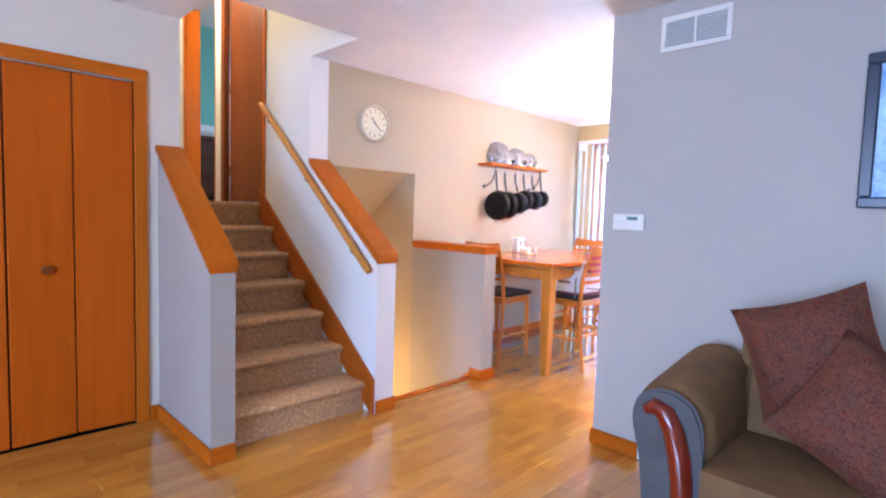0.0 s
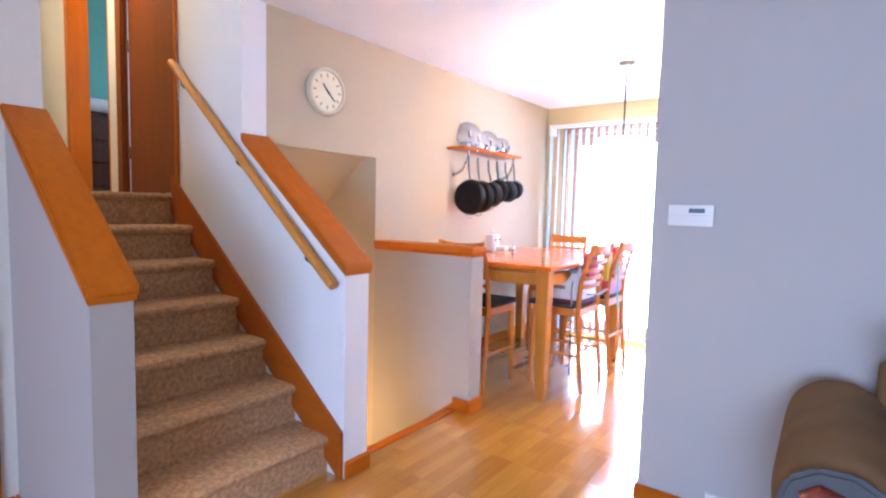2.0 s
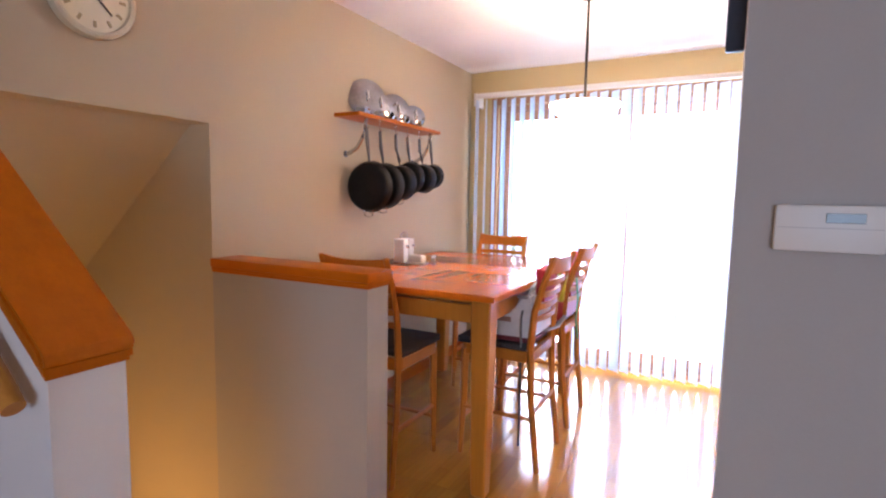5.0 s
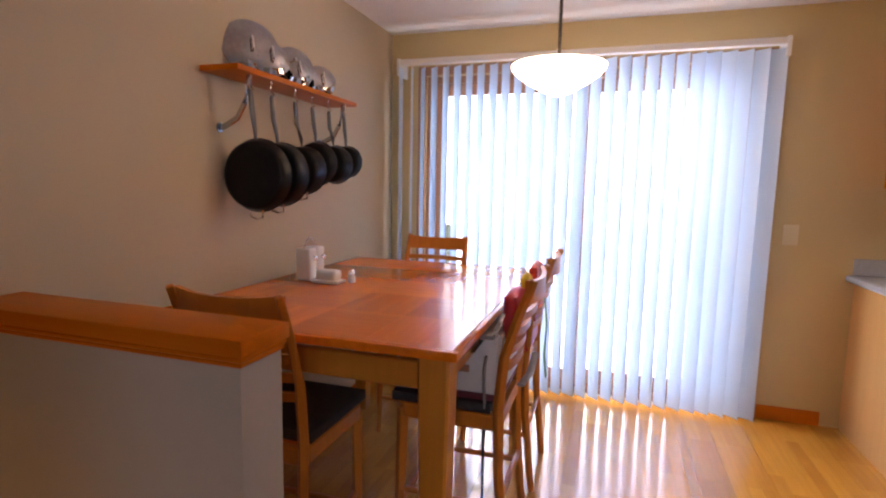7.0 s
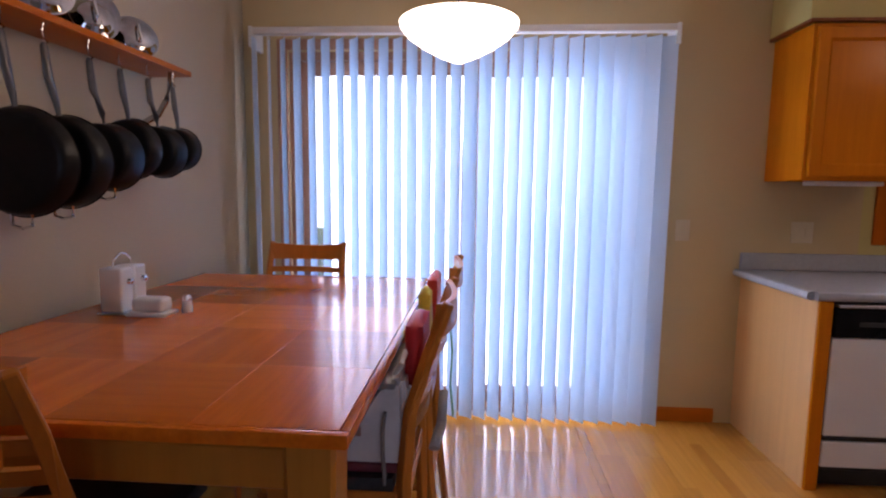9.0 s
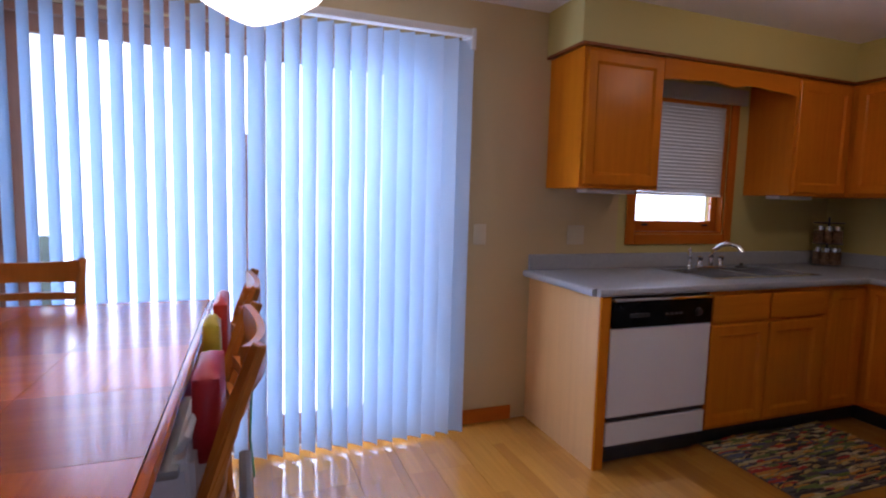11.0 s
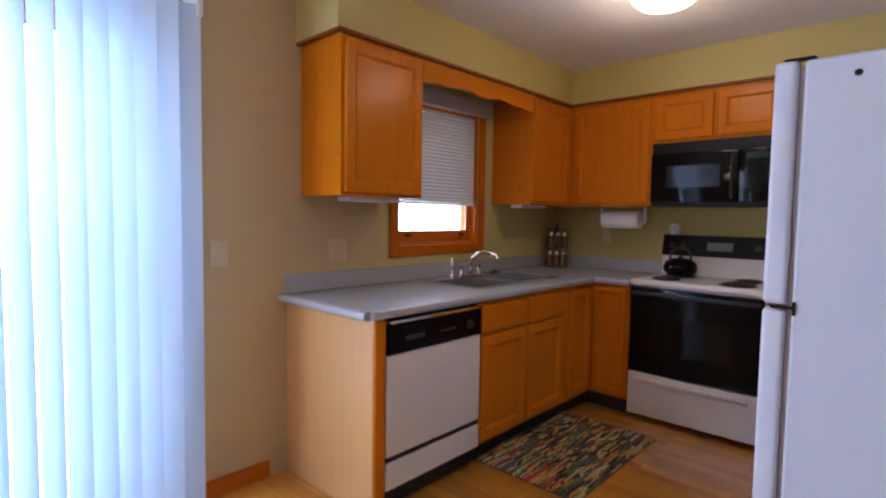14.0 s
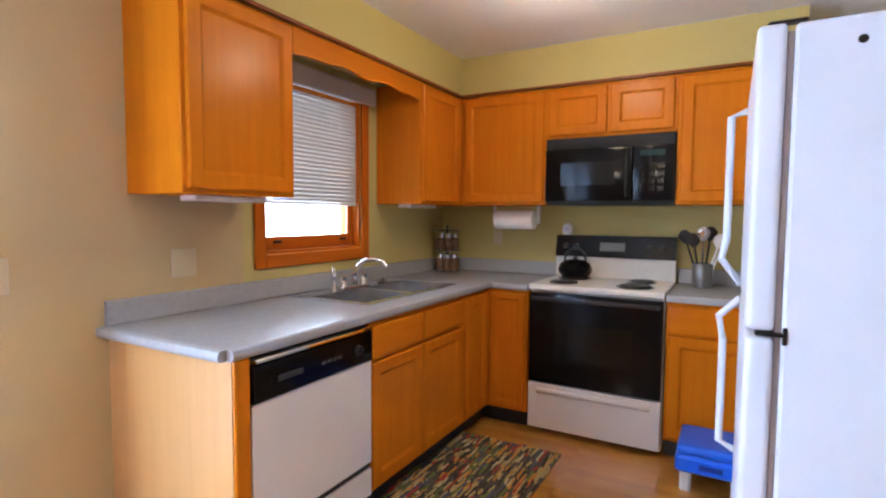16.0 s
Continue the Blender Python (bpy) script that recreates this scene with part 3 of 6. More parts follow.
box("backing", (RX0 + 0.02, YT - 0.003, 0.02), (RX1 - 0.02, YT - 0.0005, 0.13), mat("register_shade", (0.3, 0.33, 0.36), 0.7), reg, bev=0)
for k in range(8):
    z = 0.029 + k * 0.0113
    bm = bmesh.new()
    prism(bm, [(YT - 0.013, z), (YT - 0.012, z + 0.001), (YT - 0.0035, z + 0.009), (YT - 0.0045, z + 0.008)], "x", RX0 + 0.023, RX1 - 0.023)
    finish("slat", bm, PLASTIC, reg)
th = thing("thermostat", "white rectangular thermostat with a small grey display", "thermostat", (-0.37, YT, 1.287))
box("body", (-0.456, YT - 0.028, 1.243), (-0.283, YT - 0.001, 1.331), PLASTIC, th, bev=0.006, seg=2)
box("display", (-0.376, YT - 0.0296, 1.298), (-0.316, YT - 0.0278, 1.316), mat("lcd", (0.12, 0.20, 0.24), 0.2), th, "bluish grey display", bev=0.001)
box("seam", (-0.450, YT - 0.0286, 1.2875), (-0.289, YT - 0.0279, 1.2885), mat("seam_grey", (0.45, 0.45, 0.45), 0.5), th, bev=0)
pic = thing("framed_picture", "dark blue framed wintry landscape print on the wall", "picture", (1.12, YT, 1.74))
PX0, PX1, PZ0, PZ1 = 0.60, 1.49, 1.378, 1.998
FR = mat("navy_frame", (0.025, 0.035, 0.07), 0.3, vary=0.2)
for lo, hi in [((PX0, PZ0), (PX1, PZ0 + 0.045)), ((PX0, PZ1 - 0.045), (PX1, PZ1)), ((PX0, PZ0 + 0.0452), (PX0 + 0.045, PZ1 - 0.0452)), ((PX1 - 0.045, PZ0 + 0.0452), (PX1, PZ1 - 0.0452))]:
    box("frame", (lo[0], YT - 0.028, lo[1]), (hi[0], YT - 0.001, hi[1]), FR, pic, bev=0.006)
PRINT = mat("winter_print", (0.42, 0.62, 0.92), 0.35, vary=0.3, scale=5, second=(0.02, 0.15, 0.60))
box("print", (PX0 + 0.04, YT - 0.012, PZ0 + 0.04), (PX1 - 0.04, YT - 0.006, PZ1 - 0.04), PRINT, pic, "blurred blue and rosy winter landscape", bev=0)
wp = thing("wall_clock", "round cream wall clock with dark hands and a pale rim", "clock", (XP, 4.20, 2.005))
RX = Matrix.Rotation(radians(90), 4, "Y")
MC = Matrix.Translation((XP + 0.001, 4.20, 2.005)) @ RX
bm = bmesh.new()
lathe(bm, [(0, 0.02), (0.122, 0.02), (0.124, 0.034), (0.134, 0.038), (0.143, 0.032), (0.145, 0.0), (0, 0.0)], MC, 48)
finish("case", bm, mat("clock_rim", (0.66, 0.60, 0.44), 0.4), wp, smooth=True)
bm = bmesh.new()
lathe(bm, [(0, 0.0235), (0.121, 0.0235), (0.121, 0.0205), (0, 0.0205)], MC, 48)
finish("dial", bm, mat("clock_dial", (0.80, 0.74, 0.55), 0.5, vary=0.05), wp, "cream dial")
INK = mat("clock_ink", (0.06, 0.05, 0.05), 0.5)
for k in range(12):
    bm = bmesh.new()
    a = k * math.pi / 6
    block(bm, (-0.005, -0.011, 0.0), (0.005, 0.011, 0.002))
    bmesh.ops.transform(bm, matrix=Matrix.Translation((XP + 0.0247, 4.20 + 0.098 * math.sin(a), 2.005 + 0.098 * math.cos(a))) @ Matrix.Rotation(-a, 4, "X") @ Matrix.Rotation(radians(90), 4, "Y") @ Matrix.Rotation(radians(90), 4, "Z"), verts=bm.verts)
    finish("numeral", bm, mat("numeral_grey", (0.42, 0.34, 0.18), 0.5) if k == 0 else bpy.data.materials["numeral_grey"], wp)
for a, ln, wd in ((radians(-42), 0.056, 0.006), (radians(134), 0.08, 0.0045)):
    bm = bmesh.new()
    prism(bm, [(-wd, -0.015), (wd, -0.015), (0.5 * wd, ln), (-0.5 * wd, ln)], "x", 0, 0.002)
    bmesh.ops.transform(bm, matrix=Matrix.Translation((XP + 0.0285, 4.20, 2.005)) @ Matrix.Rotation(-a, 4, "X"), verts=bm.verts)
    finish("clock_hand", bm, INK, wp, "dark pointer")


# ---- sofa in the living room ----
SUEDE = mat("olive_brown_suede", (0.18, 0.098, 0.038), 0.85, vary=0.25, scale=9, bump=0.5, fine=300)
SUEDE_GREY = mat("grey_green_suede", (0.095, 0.095, 0.10), 0.85, vary=0.25, scale=9, bump=0.5, fine=300)
MAHOGANY = wood("red_mahogany", (0.22, 0.022, 0.008), "z", rough=0.15, dark=(0.12, 0.010, 0.005), coat=0.9)
DAMASK = mat("burgundy_damask", (0.12, 0.013, 0.009), 0.8, vary=0.2, scale=24, bump=0.5, fine=90, second=(0.025, 0.004, 0.004))
nt = DAMASK.node_tree
vo, rp, mxc = nt.nodes.new("ShaderNodeTexVoronoi"), nt.nodes.new("ShaderNodeValToRGB"), nt.nodes.new("ShaderNodeMixRGB")
vo.feature = "DISTANCE_TO_EDGE"
vo.inputs["Scale"].default_value = 52
warp = nt.nodes.new("ShaderNodeTexNoise")
warp.inputs["Scale"].default_value, warp.inputs["Detail"].default_value = 16, 3
tcd = nt.nodes.new("ShaderNodeTexCoord")
addv = nt.nodes.new("ShaderNodeVectorMath")
addv.operation = "MULTIPLY_ADD"
nt.links.new(tcd.outputs["Object"], warp.inputs["Vector"])
nt.links.new(warp.outputs["Color"], addv.inputs[0])
addv.inputs[1].default_value = (0.22, 0.22, 0.22)
nt.links.new(tcd.outputs["Object"], addv.inputs[2])
nt.links.new(addv.outputs[0], vo.inputs["Vector"])
rp.color_ramp.elements[0].position, rp.color_ramp.elements[1].position = 0.02, 0.30
rp.color_ramp.elements[0].color, rp.color_ramp.elements[1].color = (0.36, 0.36, 0.36, 1), (0, 0, 0, 1)
nt.links.new(vo.outputs["Distance"], rp.inputs[0])
old = nt.nodes["Principled BSDF"].inputs["Base Color"].links[0].from_socket
nt.links.new(rp.outputs[0], mxc.inputs[0])
nt.links.new(old, mxc.inputs[1])
mxc.inputs[2].default_value = (0.26, 0.12, 0.055, 1)
nt.links.new(mxc.outputs[0], nt.nodes["Principled BSDF"].inputs["Base Color"])
sofa = thing("sofa", "olive-brown suede sofa with rolled arms and red wooden scrolls", "sofa", (1.1, 3.9, 0))
SX0, SX1, SY0, SY1 = 0.055, 2.29, 3.56, 4.30


def arm(x0, sign):
    """A rolled arm: outline across x and z, drawn out along y."""
    out = [(0.02, 0.08), (0.02, 0.34), (-0.03, 0.44), (-0.045, 0.53), (-0.02, 0.61), (0.05, 0.655), (0.14, 0.66), (0.22, 0.62), (0.26, 0.54), (0.265, 0.42), (0.265, 0.08)]
    bm = bmesh.new()
    n, rows = len(out), 7
    rings = []
    for j in range(rows):
        f = j / (rows - 1)
        y = SY0 + 0.06 + (SY1 - SY0 - 0.08) * f
        k = 1 + (0.05 if 0 < j < rows - 1 else 0)
        rings.append([bm.verts.new((x0 + sign * (0.12 + (px - 0.12) * (k if j else 0.97)), y, 0.08 + (pz - 0.08) * (1 + 0.17 * f) * (1 if j else 0.985))) for px, pz in out])
    for a, b in zip(rings, rings[1:]):
        for i in range(n):
            bm.faces.new((a[i], a[(i + 1) % n], b[(i + 1) % n], b[i]))
    bm.faces.new(rings[0])
    bm.faces.new(list(reversed(rings[-1])))
    bmesh.ops.recalc_face_normals(bm, faces=bm.faces)
    ob = finish("arm", bm, SUEDE, sofa, smooth=True)
    md = ob.modifiers.new("round", "SUBSURF")
    md.levels = md.render_levels = 2
    # rolled front panel
    bm = bmesh.new()
    prism(bm, [(x0 + sign * (0.12 + (px - 0.12) * 0.9), 0.02 + pz * 0.965) for px, pz in out], "y", SY0 + 0.045, SY0 + 0.078)
    bmesh.ops.bevel(bm, geom=bm.edges[:], offset=0.012, segments=2, affect="EDGES")
    finish("arm_front", bm, SUEDE_GREY, ob, "grey-green suede front panel", smooth=True)
    bm = bmesh.new()
    path = [(0.035, 0.565), (0.07, 0.585), (0.11, 0.57), (0.145, 0.51), (0.17, 0.42), (0.185, 0.32), (0.19, 0.2), (0.19, 0.04)]
    tube(bm, [(x0 + sign * px, SY0 + 0.04, pz) for px, pz in path], [0.022, 0.033, 0.039, 0.042, 0.043, 0.042, 0.040, 0.038], 16)
    finish("scroll", bm, MAHOGANY, ob, "glossy red-brown carved wooden scroll", smooth=True)
    return ob


arm(SX0 - 0.0, 1)
arm(SX1 + 0.0, -1)
box("base", (SX0 + 0.22, SY0 + 0.08, 0.08), (SX1 - 0.22, SY1 - 0.03, 0.27), SUEDE, sofa, bev=0.02, seg=3)
for a, b in ((SX0 + 0.262, 1.145), (1.155, SX1 - 0.262)):
    bm = bmesh.new()
    cushion(bm, (a, SY0 - 0.06, 0.272), (b, 4.03, 0.44), 0.07)
    finish("seat_cushion", bm, SUEDE, sofa, smooth=True)
    bm = bmesh.new()
    cushion(bm, (a, 4.02, 0.42), (b, 4.20, 0.80), 0.10, Matrix.Translation((0, 4.1, 0.42)) @ Matrix.Rotation(radians(-8), 4, "X") @ Matrix.Translation((0, -4.1, -0.42)))
    finish("back_cushion", bm, SUEDE, sofa, smooth=True)
box("back_frame", (SX0 + 0.2, 4.18, 0.08), (SX1 - 0.2, SY1 - 0.005, 0.82), SUEDE, sofa, bev=0.03, seg=3)
for x in (SX0 + 0.16, SX1 - 0.2):
    for y in (SY0 + 0.09, SY1 - 0.1):
        box("foot", (x, y, 0), (x + 0.05, y + 0.05, 0.0795), MAHOGANY, sofa)


def pillow(m, size, label):
    """A square cushion with pointed corners."""
    bm = bmesh.new()
    n = 12
    s = size / 2
    grid = {}
    for side in (1, -1):
        for i in range(n + 1):
            for j in range(n + 1):
                u, v = 2 * i / n - 1, 2 * j / n - 1
                edge = abs(u) == 1 or abs(v) == 1
                if edge and side < 0:
                    grid[side, i, j] = grid[1, i, j]
                    continue
                pin = 1 - 0.10 * ((1 - u * u) * abs(v) + (1 - v * v) * abs(u))
                th = 0.17 * size / 0.45 * ((1 - u ** 2) * (1 - v ** 2)) ** 0.45 * 0.55
                wob = 0.008 * noise.noise(Vector((u * 2 + size, v * 2, side)))
                grid[side, i, j] = bm.verts.new(m @ Vector((u * s * pin, side * th + wob, v * s * pin)))
        for i in range(n):
            for j in range(n):
                bm.faces.new((grid[side, i, j], grid[side, i + 1, j], grid[side, i + 1, j + 1], grid[side, i, j + 1]))
    return tagged(finish("throw_pillow", bm, DAMASK, smooth=True), label, "pillow", "throw pillows on the sofa")


pillow(pose(0.555, 3.96, 0.815, -12, -21, 6), 0.46, "burgundy damask throw pillow with pointed corners leaning on the sofa arm")
pillow(pose(0.75, 3.80, 0.66, -20, 30, 2), 0.44, "smaller burgundy patterned pillow tilted on the sofa seat")
pillow(pose(1.11, 3.95, 0.78, -12, 8, -6), 0.52, "dark burgundy throw pillow against the sofa back")

# ---- glazed sliding door and vertical blind ----
FRAME_WOOD = wood("door_frame_wood", (0.40, 0.20, 0.115), "z", dark=(0.32, 0.155, 0.085))
GLASS = glass("pane_glass")
gd = thing("sliding_door", "wood-framed sliding glass door with two panes, shut", "sliding door", ((DX0 + DX1) / 2, YS, 0), kind="structure")
box("frame_leg", (DX0, YS + 0.03, 0), (DX0 + 0.05, YS + 0.14, DZ - 0.05), FRAME_WOOD, gd)
box("frame_leg", (DX1 - 0.05, YS + 0.03, 0), (DX1, YS + 0.14, DZ - 0.05), FRAME_WOOD, gd)
box("frame_head", (DX0, YS + 0.03, DZ - 0.049), (DX1, YS + 0.14, DZ - 0.001), FRAME_WOOD, gd)
box("sill", (DX0 + 0.051, YS + 0.02, 0.0), (DX1 - 0.051, YS + 0.14, 0.035), FRAME_WOOD, gd)
MID = (DX0 + DX1) / 2
for a, b, y in ((DX0 + 0.052, MID + 0.05, YS + 0.05), (MID - 0.05, DX1 - 0.052, YS + 0.095)):
    sash = thing("x", "", "", (0, 0, 0))
    sash.name = "sash"
    sash.parent = gd
    sash.matrix_parent_inverse = Matrix.Translation(-gd.location)
    for lo, hi in (((a, 0.037), (a + 0.075, DZ - 0.052)), ((b - 0.075, 0.037), (b, DZ - 0.052)), ((a + 0.0752, 0.037), (b - 0.0752, 0.14)), ((a + 0.0752, DZ - 0.13), (b - 0.0752, DZ - 0.052))):
        o = box("rail", (lo[0], y, lo[1]), (hi[0], y + 0.036, hi[1]), FRAME_WOOD, None)
        o.parent = sash
        o.matrix_parent_inverse = Matrix.Identity(4)
    o = box("pane", (a + 0.076, y + 0.014, 0.141), (b - 0.076, y + 0.02, DZ - 0.131), GLASS, None, bev=0)
    o.parent = sash
    o.visible_shadow = False
dc = thing("door_casing", "brown oak casing of the sliding door", "door casing", (MID, YS, 0), kind="structure")
box("casing_leg", (DX0 - 0.055, YS - 0.016, 0), (DX0 + 0.004, YS - 0.001, DZ), FRAME_WOOD, dc)
box("casing_leg", (DX1 - 0.004, YS - 0.016, 0), (DX1 + 0.055, YS - 0.001, DZ), FRAME_WOOD, dc)
box("casing_head", (DX0 - 0.055, YS - 0.016, DZ + 0.001), (DX1 + 0.055, YS - 0.001, DZ + 0.06), FRAME_WOOD, dc)

vb = thing("vertical_blind", "white-blue vertical blind with half-open vanes and a slim headrail", "blind", (-1.25, YS - 0.13, 2.15))
box("headrail", (-2.39, YS - 0.155, 2.168), (-0.125, YS - 0.105, 2.205), PLASTIC, vb, bev=0.006, seg=2)
for x in (-2.412, -0.134):
    box("end_bracket", (x, YS - 0.16, 2.10), (x + 0.022, YS - 0.002, 2.21), PLASTIC, vb, "white end bracket", bev=0.004)
VANE = bpy.data.materials.new("vane_fabric")
VANE.use_nodes = True
nt = VANE.node_tree
pb = nt.nodes["Principled BSDF"]
pb.inputs["Base Color"].default_value = (0.75, 0.82, 0.91, 1)
pb.inputs["Roughness"].default_value = 0.6
tr = nt.nodes.new("ShaderNodeBsdfTranslucent")
tr.inputs[0].default_value = (0.66, 0.84, 1.0, 1)
mx = nt.nodes.new("ShaderNodeMixShader")
mx.inputs[0].default_value = 0.36
nt.links.new(pb.outputs[0], mx.inputs[1])
nt.links.new(tr.outputs[0], mx.inputs[2])
nt.links.new(mx.outputs[0], nt.nodes["Material Output"].inputs[0])
tex = nt.nodes.new("ShaderNodeTexNoise")
tex.inputs["Scale"].default_value = 180
bp = nt.nodes.new("ShaderNodeBump")
bp.inputs["Strength"].default_value = 0.05
nt.links.new(tex.outputs[0], bp.inputs["Height"])
nt.links.new(bp.outputs[0], pb.inputs["Normal"])
bm = bmesh.new()
arc = [(-0.0445 + 0.089 * k / 6, 0.007 * (1 - ((k - 3) / 3) ** 2)) for k in range(7)]
prism(bm, arc + [(x, y - 0.0012) for x, y in reversed(arc)], "z", 0.028, 2.15)
vane_mesh = finish("vane", bm, VANE, None, smooth=True)
vane_data = vane_mesh.data
bpy.data.objects.remove(vane_mesh)
NV = 29
for k in range(NV):
    x = -2.39 + (2.39 - 0.165) * k / (NV - 1)
    o = new("vane", vane_data)
    o.parent = vb
    turn = -46 + random.uniform(-4, 4)
    if k > 10:
        turn = -42 + random.uniform(-4, 4)
    if abs(x - MID) < 0.07:
        turn = -30
    if k > 23:
        turn = -36 + random.uniform(-8, 8)
    if k < 3:
        turn = (-84, -60, -52)[k]
    o.matrix_parent_inverse = Matrix.Translation(-vb.location)
    o.matrix_basis = pose(x, YS - 0.13, 0, 0, random.uniform(-0.15, 0.15), turn)
wl = bmesh.new()
tube(wl, [(-2.30, YS - 0.165, 2.16), (-2.302, YS - 0.17, 1.2), (-2.30, YS - 0.168, 0.9)], 0.004, 6)
finish("wand", wl, PLASTIC, vb)

# added glowing sheet: stands in for the overexposed distance and lights the rooms
bd = structure(blocks("backdrop", [((-45, 26, -3), (45, 26.2, 13))], mat("backdrop_glow", (0.90, 0.96, 1.0), 1.0, vary=0.02, emit=8.0)), "glowing pale backdrop sheet for the overexposed outdoors", "backdrop")

# ---- dining table ----
TX0, TX1, TY0, TY1, TZ = -2.46, -1.355, 5.115, 6.70, 0.925
table = thing("dining_table", "square-legged honey maple counter-height table with chequered top", "table", ((TX0 + TX1) / 2, (TY0 + TY1) / 2, 0))
nx, ny = 4, 5
box("rim_board", (TX0, TY0, TZ - 0.028), (TX1, TY0 + 0.018, TZ), TABLE_WOOD, table, bev=0.006, seg=2)
box("rim_board", (TX0, TY1 - 0.018, TZ - 0.028), (TX1, TY1, TZ), TABLE_WOOD, table, bev=0.006, seg=2)
box("rim_board", (TX0, TY0 + 0.0182, TZ - 0.028), (TX0 + 0.018, TY1 - 0.0182, TZ), TABLE_WOOD, table, bev=0.006, seg=2)
box("rim_board", (TX1 - 0.018, TY0 + 0.0182, TZ - 0.028), (TX1, TY1 - 0.0182, TZ), TABLE_WOOD, table, bev=0.006, seg=2)
TW2 = wood("table_maple_cross", (0.65, 0.164, 0.006), "x", dark=(0.54, 0.124, 0.004), rough=0.2, coat=0.3, island=0.34, spec=0.15)
for i in range(nx):
    for j in range(ny):
        dx, dy = (TX1 - TX0 - 0.0365) / nx, (TY1 - TY0 - 0.0365) / ny
        a, b = TX0 + 0.0182 + i * dx, TY0 + 0.0182 + j * dy
        box("top_panel", (a, b, TZ - 0.028), (a + dx - 0.0004, b + dy - 0.0004, TZ - 0.0004), TABLE_WOOD if (i + j) % 2 else TW2, table, bev=0.0006)
box("underboard", (TX0 + 0.10, TY0 + 0.10, TZ - 0.06), (TX1 - 0.10, TY1 - 0.10, TZ - 0.0285), TABLE_LEG, table)
for lo, hi in (((TX0 + 0.13, TY0 + 0.06, TZ - 0.14), (TX1 - 0.13, TY0 + 0.085, TZ - 0.058)), ((TX0 + 0.13, TY1 - 0.085, TZ - 0.14), (TX1 - 0.13, TY1 - 0.06, TZ - 0.058)),
               ((TX0 + 0.06, TY0 + 0.13, TZ - 0.14), (TX0 + 0.085, TY1 - 0.13, TZ - 0.058)), ((TX1 - 0.085, TY0 + 0.13, TZ - 0.14), (TX1 - 0.06, TY1 - 0.13, TZ - 0.058))):
    box("apron", lo, hi, TABLE_LEG, table)
for x in (TX0 + 0.03, TX1 - 0.125):
    for y in (TY0 + 0.03, TY1 - 0.125):
        bm = bmesh.new()
        r = block(bm, (x, y, 0), (x + 0.095, y + 0.095, TZ - 0.0285), 0.008)
        for v in bm.verts:
            if v.co.z < 0.3:
                v.co.x = x + 0.0475 + (v.co.x - x - 0.0475) * 0.72
                v.co.y = y + 0.0475 + (v.co.y - y - 0.0475) * 0.72
        finish("leg", bm, TABLE_LEG, table)

# ---- chairs: seat faces +y of the chair, its back at y = 0 ----
SEAT = mat("dark_woven_seat", (0.035, 0.028, 0.028), 0.7, vary=0.4, scale=20, bump=0.3)
chair = thing("dining_chair", "honey maple ladder-back counter chair with dark seat pad", "chair", group="chairs round the table")
CW, SH, CH = 0.40, 0.61, 1.07


def bent_post(x):
    bm = bmesh.new()
    pts = [(x, -0.02, 0.0), (x, 0.02, 0.35), (x, 0.03, 0.62), (x, 0.015, 0.8), (x, -0.03, 0.95), (x, -0.075, CH)]
    tube(bm, pts, [0.016, 0.019, 0.021, 0.019, 0.018, 0.015], 4, 1.0)
    bmesh.ops.bevel(bm, geom=bm.edges[:], offset=0.003, segments=1, affect="EDGES")
    return finish("back_post", bm, CHAIR_WOOD, chair)


bent_post(-CW / 2 + 0.02)
bent_post(CW / 2 - 0.02)
for x in (-CW / 2 + 0.03, CW / 2 - 0.03):
    bm = bmesh.new()
    tube(bm, [(x, 0.40, 0), (x, 0.385, 0.3), (x, 0.38, 0.57)], [0.015, 0.021, 0.024], 4)
    bmesh.ops.bevel(bm, geom=bm.edges[:], offset=0.003, segments=1, affect="EDGES")
    finish("front_leg", bm, CHAIR_WOOD, chair)


def slat_bar(z, y, h, crown=0.0):
    bm = bmesh.new()
    n = 10
    front, back = [], []
    for k in range(n + 1):
        u = 2 * k / n - 1
        x = u * (CW / 2 - 0.022)
        dy = -0.028 * (1 - u * u)
        top = h + crown * (u * u)
        front.append([(x, y + dy + 0.008, z), (x, y + dy + 0.008, z + top)])
        back.append([(x, y + dy - 0.008, z), (x, y + dy - 0.008, z + top)])
    vs = [[bm.verts.new(p) for p in (*f, *reversed(b))] for f, b in zip(front, back)]
    for a, b in zip(vs, vs[1:]):
        for k in range(4):
            bm.faces.new((a[k], a[(k + 1) % 4], b[(k + 1) % 4], b[k]))
    bm.faces.new(vs[0])
    bm.faces.new(list(reversed(vs[-1])))
    return finish("slat", bm, CHAIR_WOOD, chair)


slat_bar(0.985, -0.052, 0.07, 0.012)
for z, y in ((0.925, -0.025), (0.865, -0.003), (0.805, 0.013), (0.745, 0.022)):
    slat_bar(z, y, 0.026)
for lo, hi in (((-CW / 2 + 0.03, 0.37, 0.545), (CW / 2 - 0.03, 0.395, 0.60)), ((-CW / 2 + 0.03, 0.02, 0.545), (CW / 2 - 0.03, 0.045, 0.60)),
               ((-CW / 2 + 0.008, 0.045, 0.545), (-CW / 2 + 0.032, 0.37, 0.60)), ((CW / 2 - 0.032, 0.045, 0.545), (CW / 2 - 0.008, 0.37, 0.60))):
    box("seat_rail", lo, hi, CHAIR_WOOD, chair)
bm = bmesh.new()
cushion(bm, (-CW / 2 + 0.005, 0.05, 0.601), (CW / 2 - 0.005, 0.42, 0.635), 0.06)
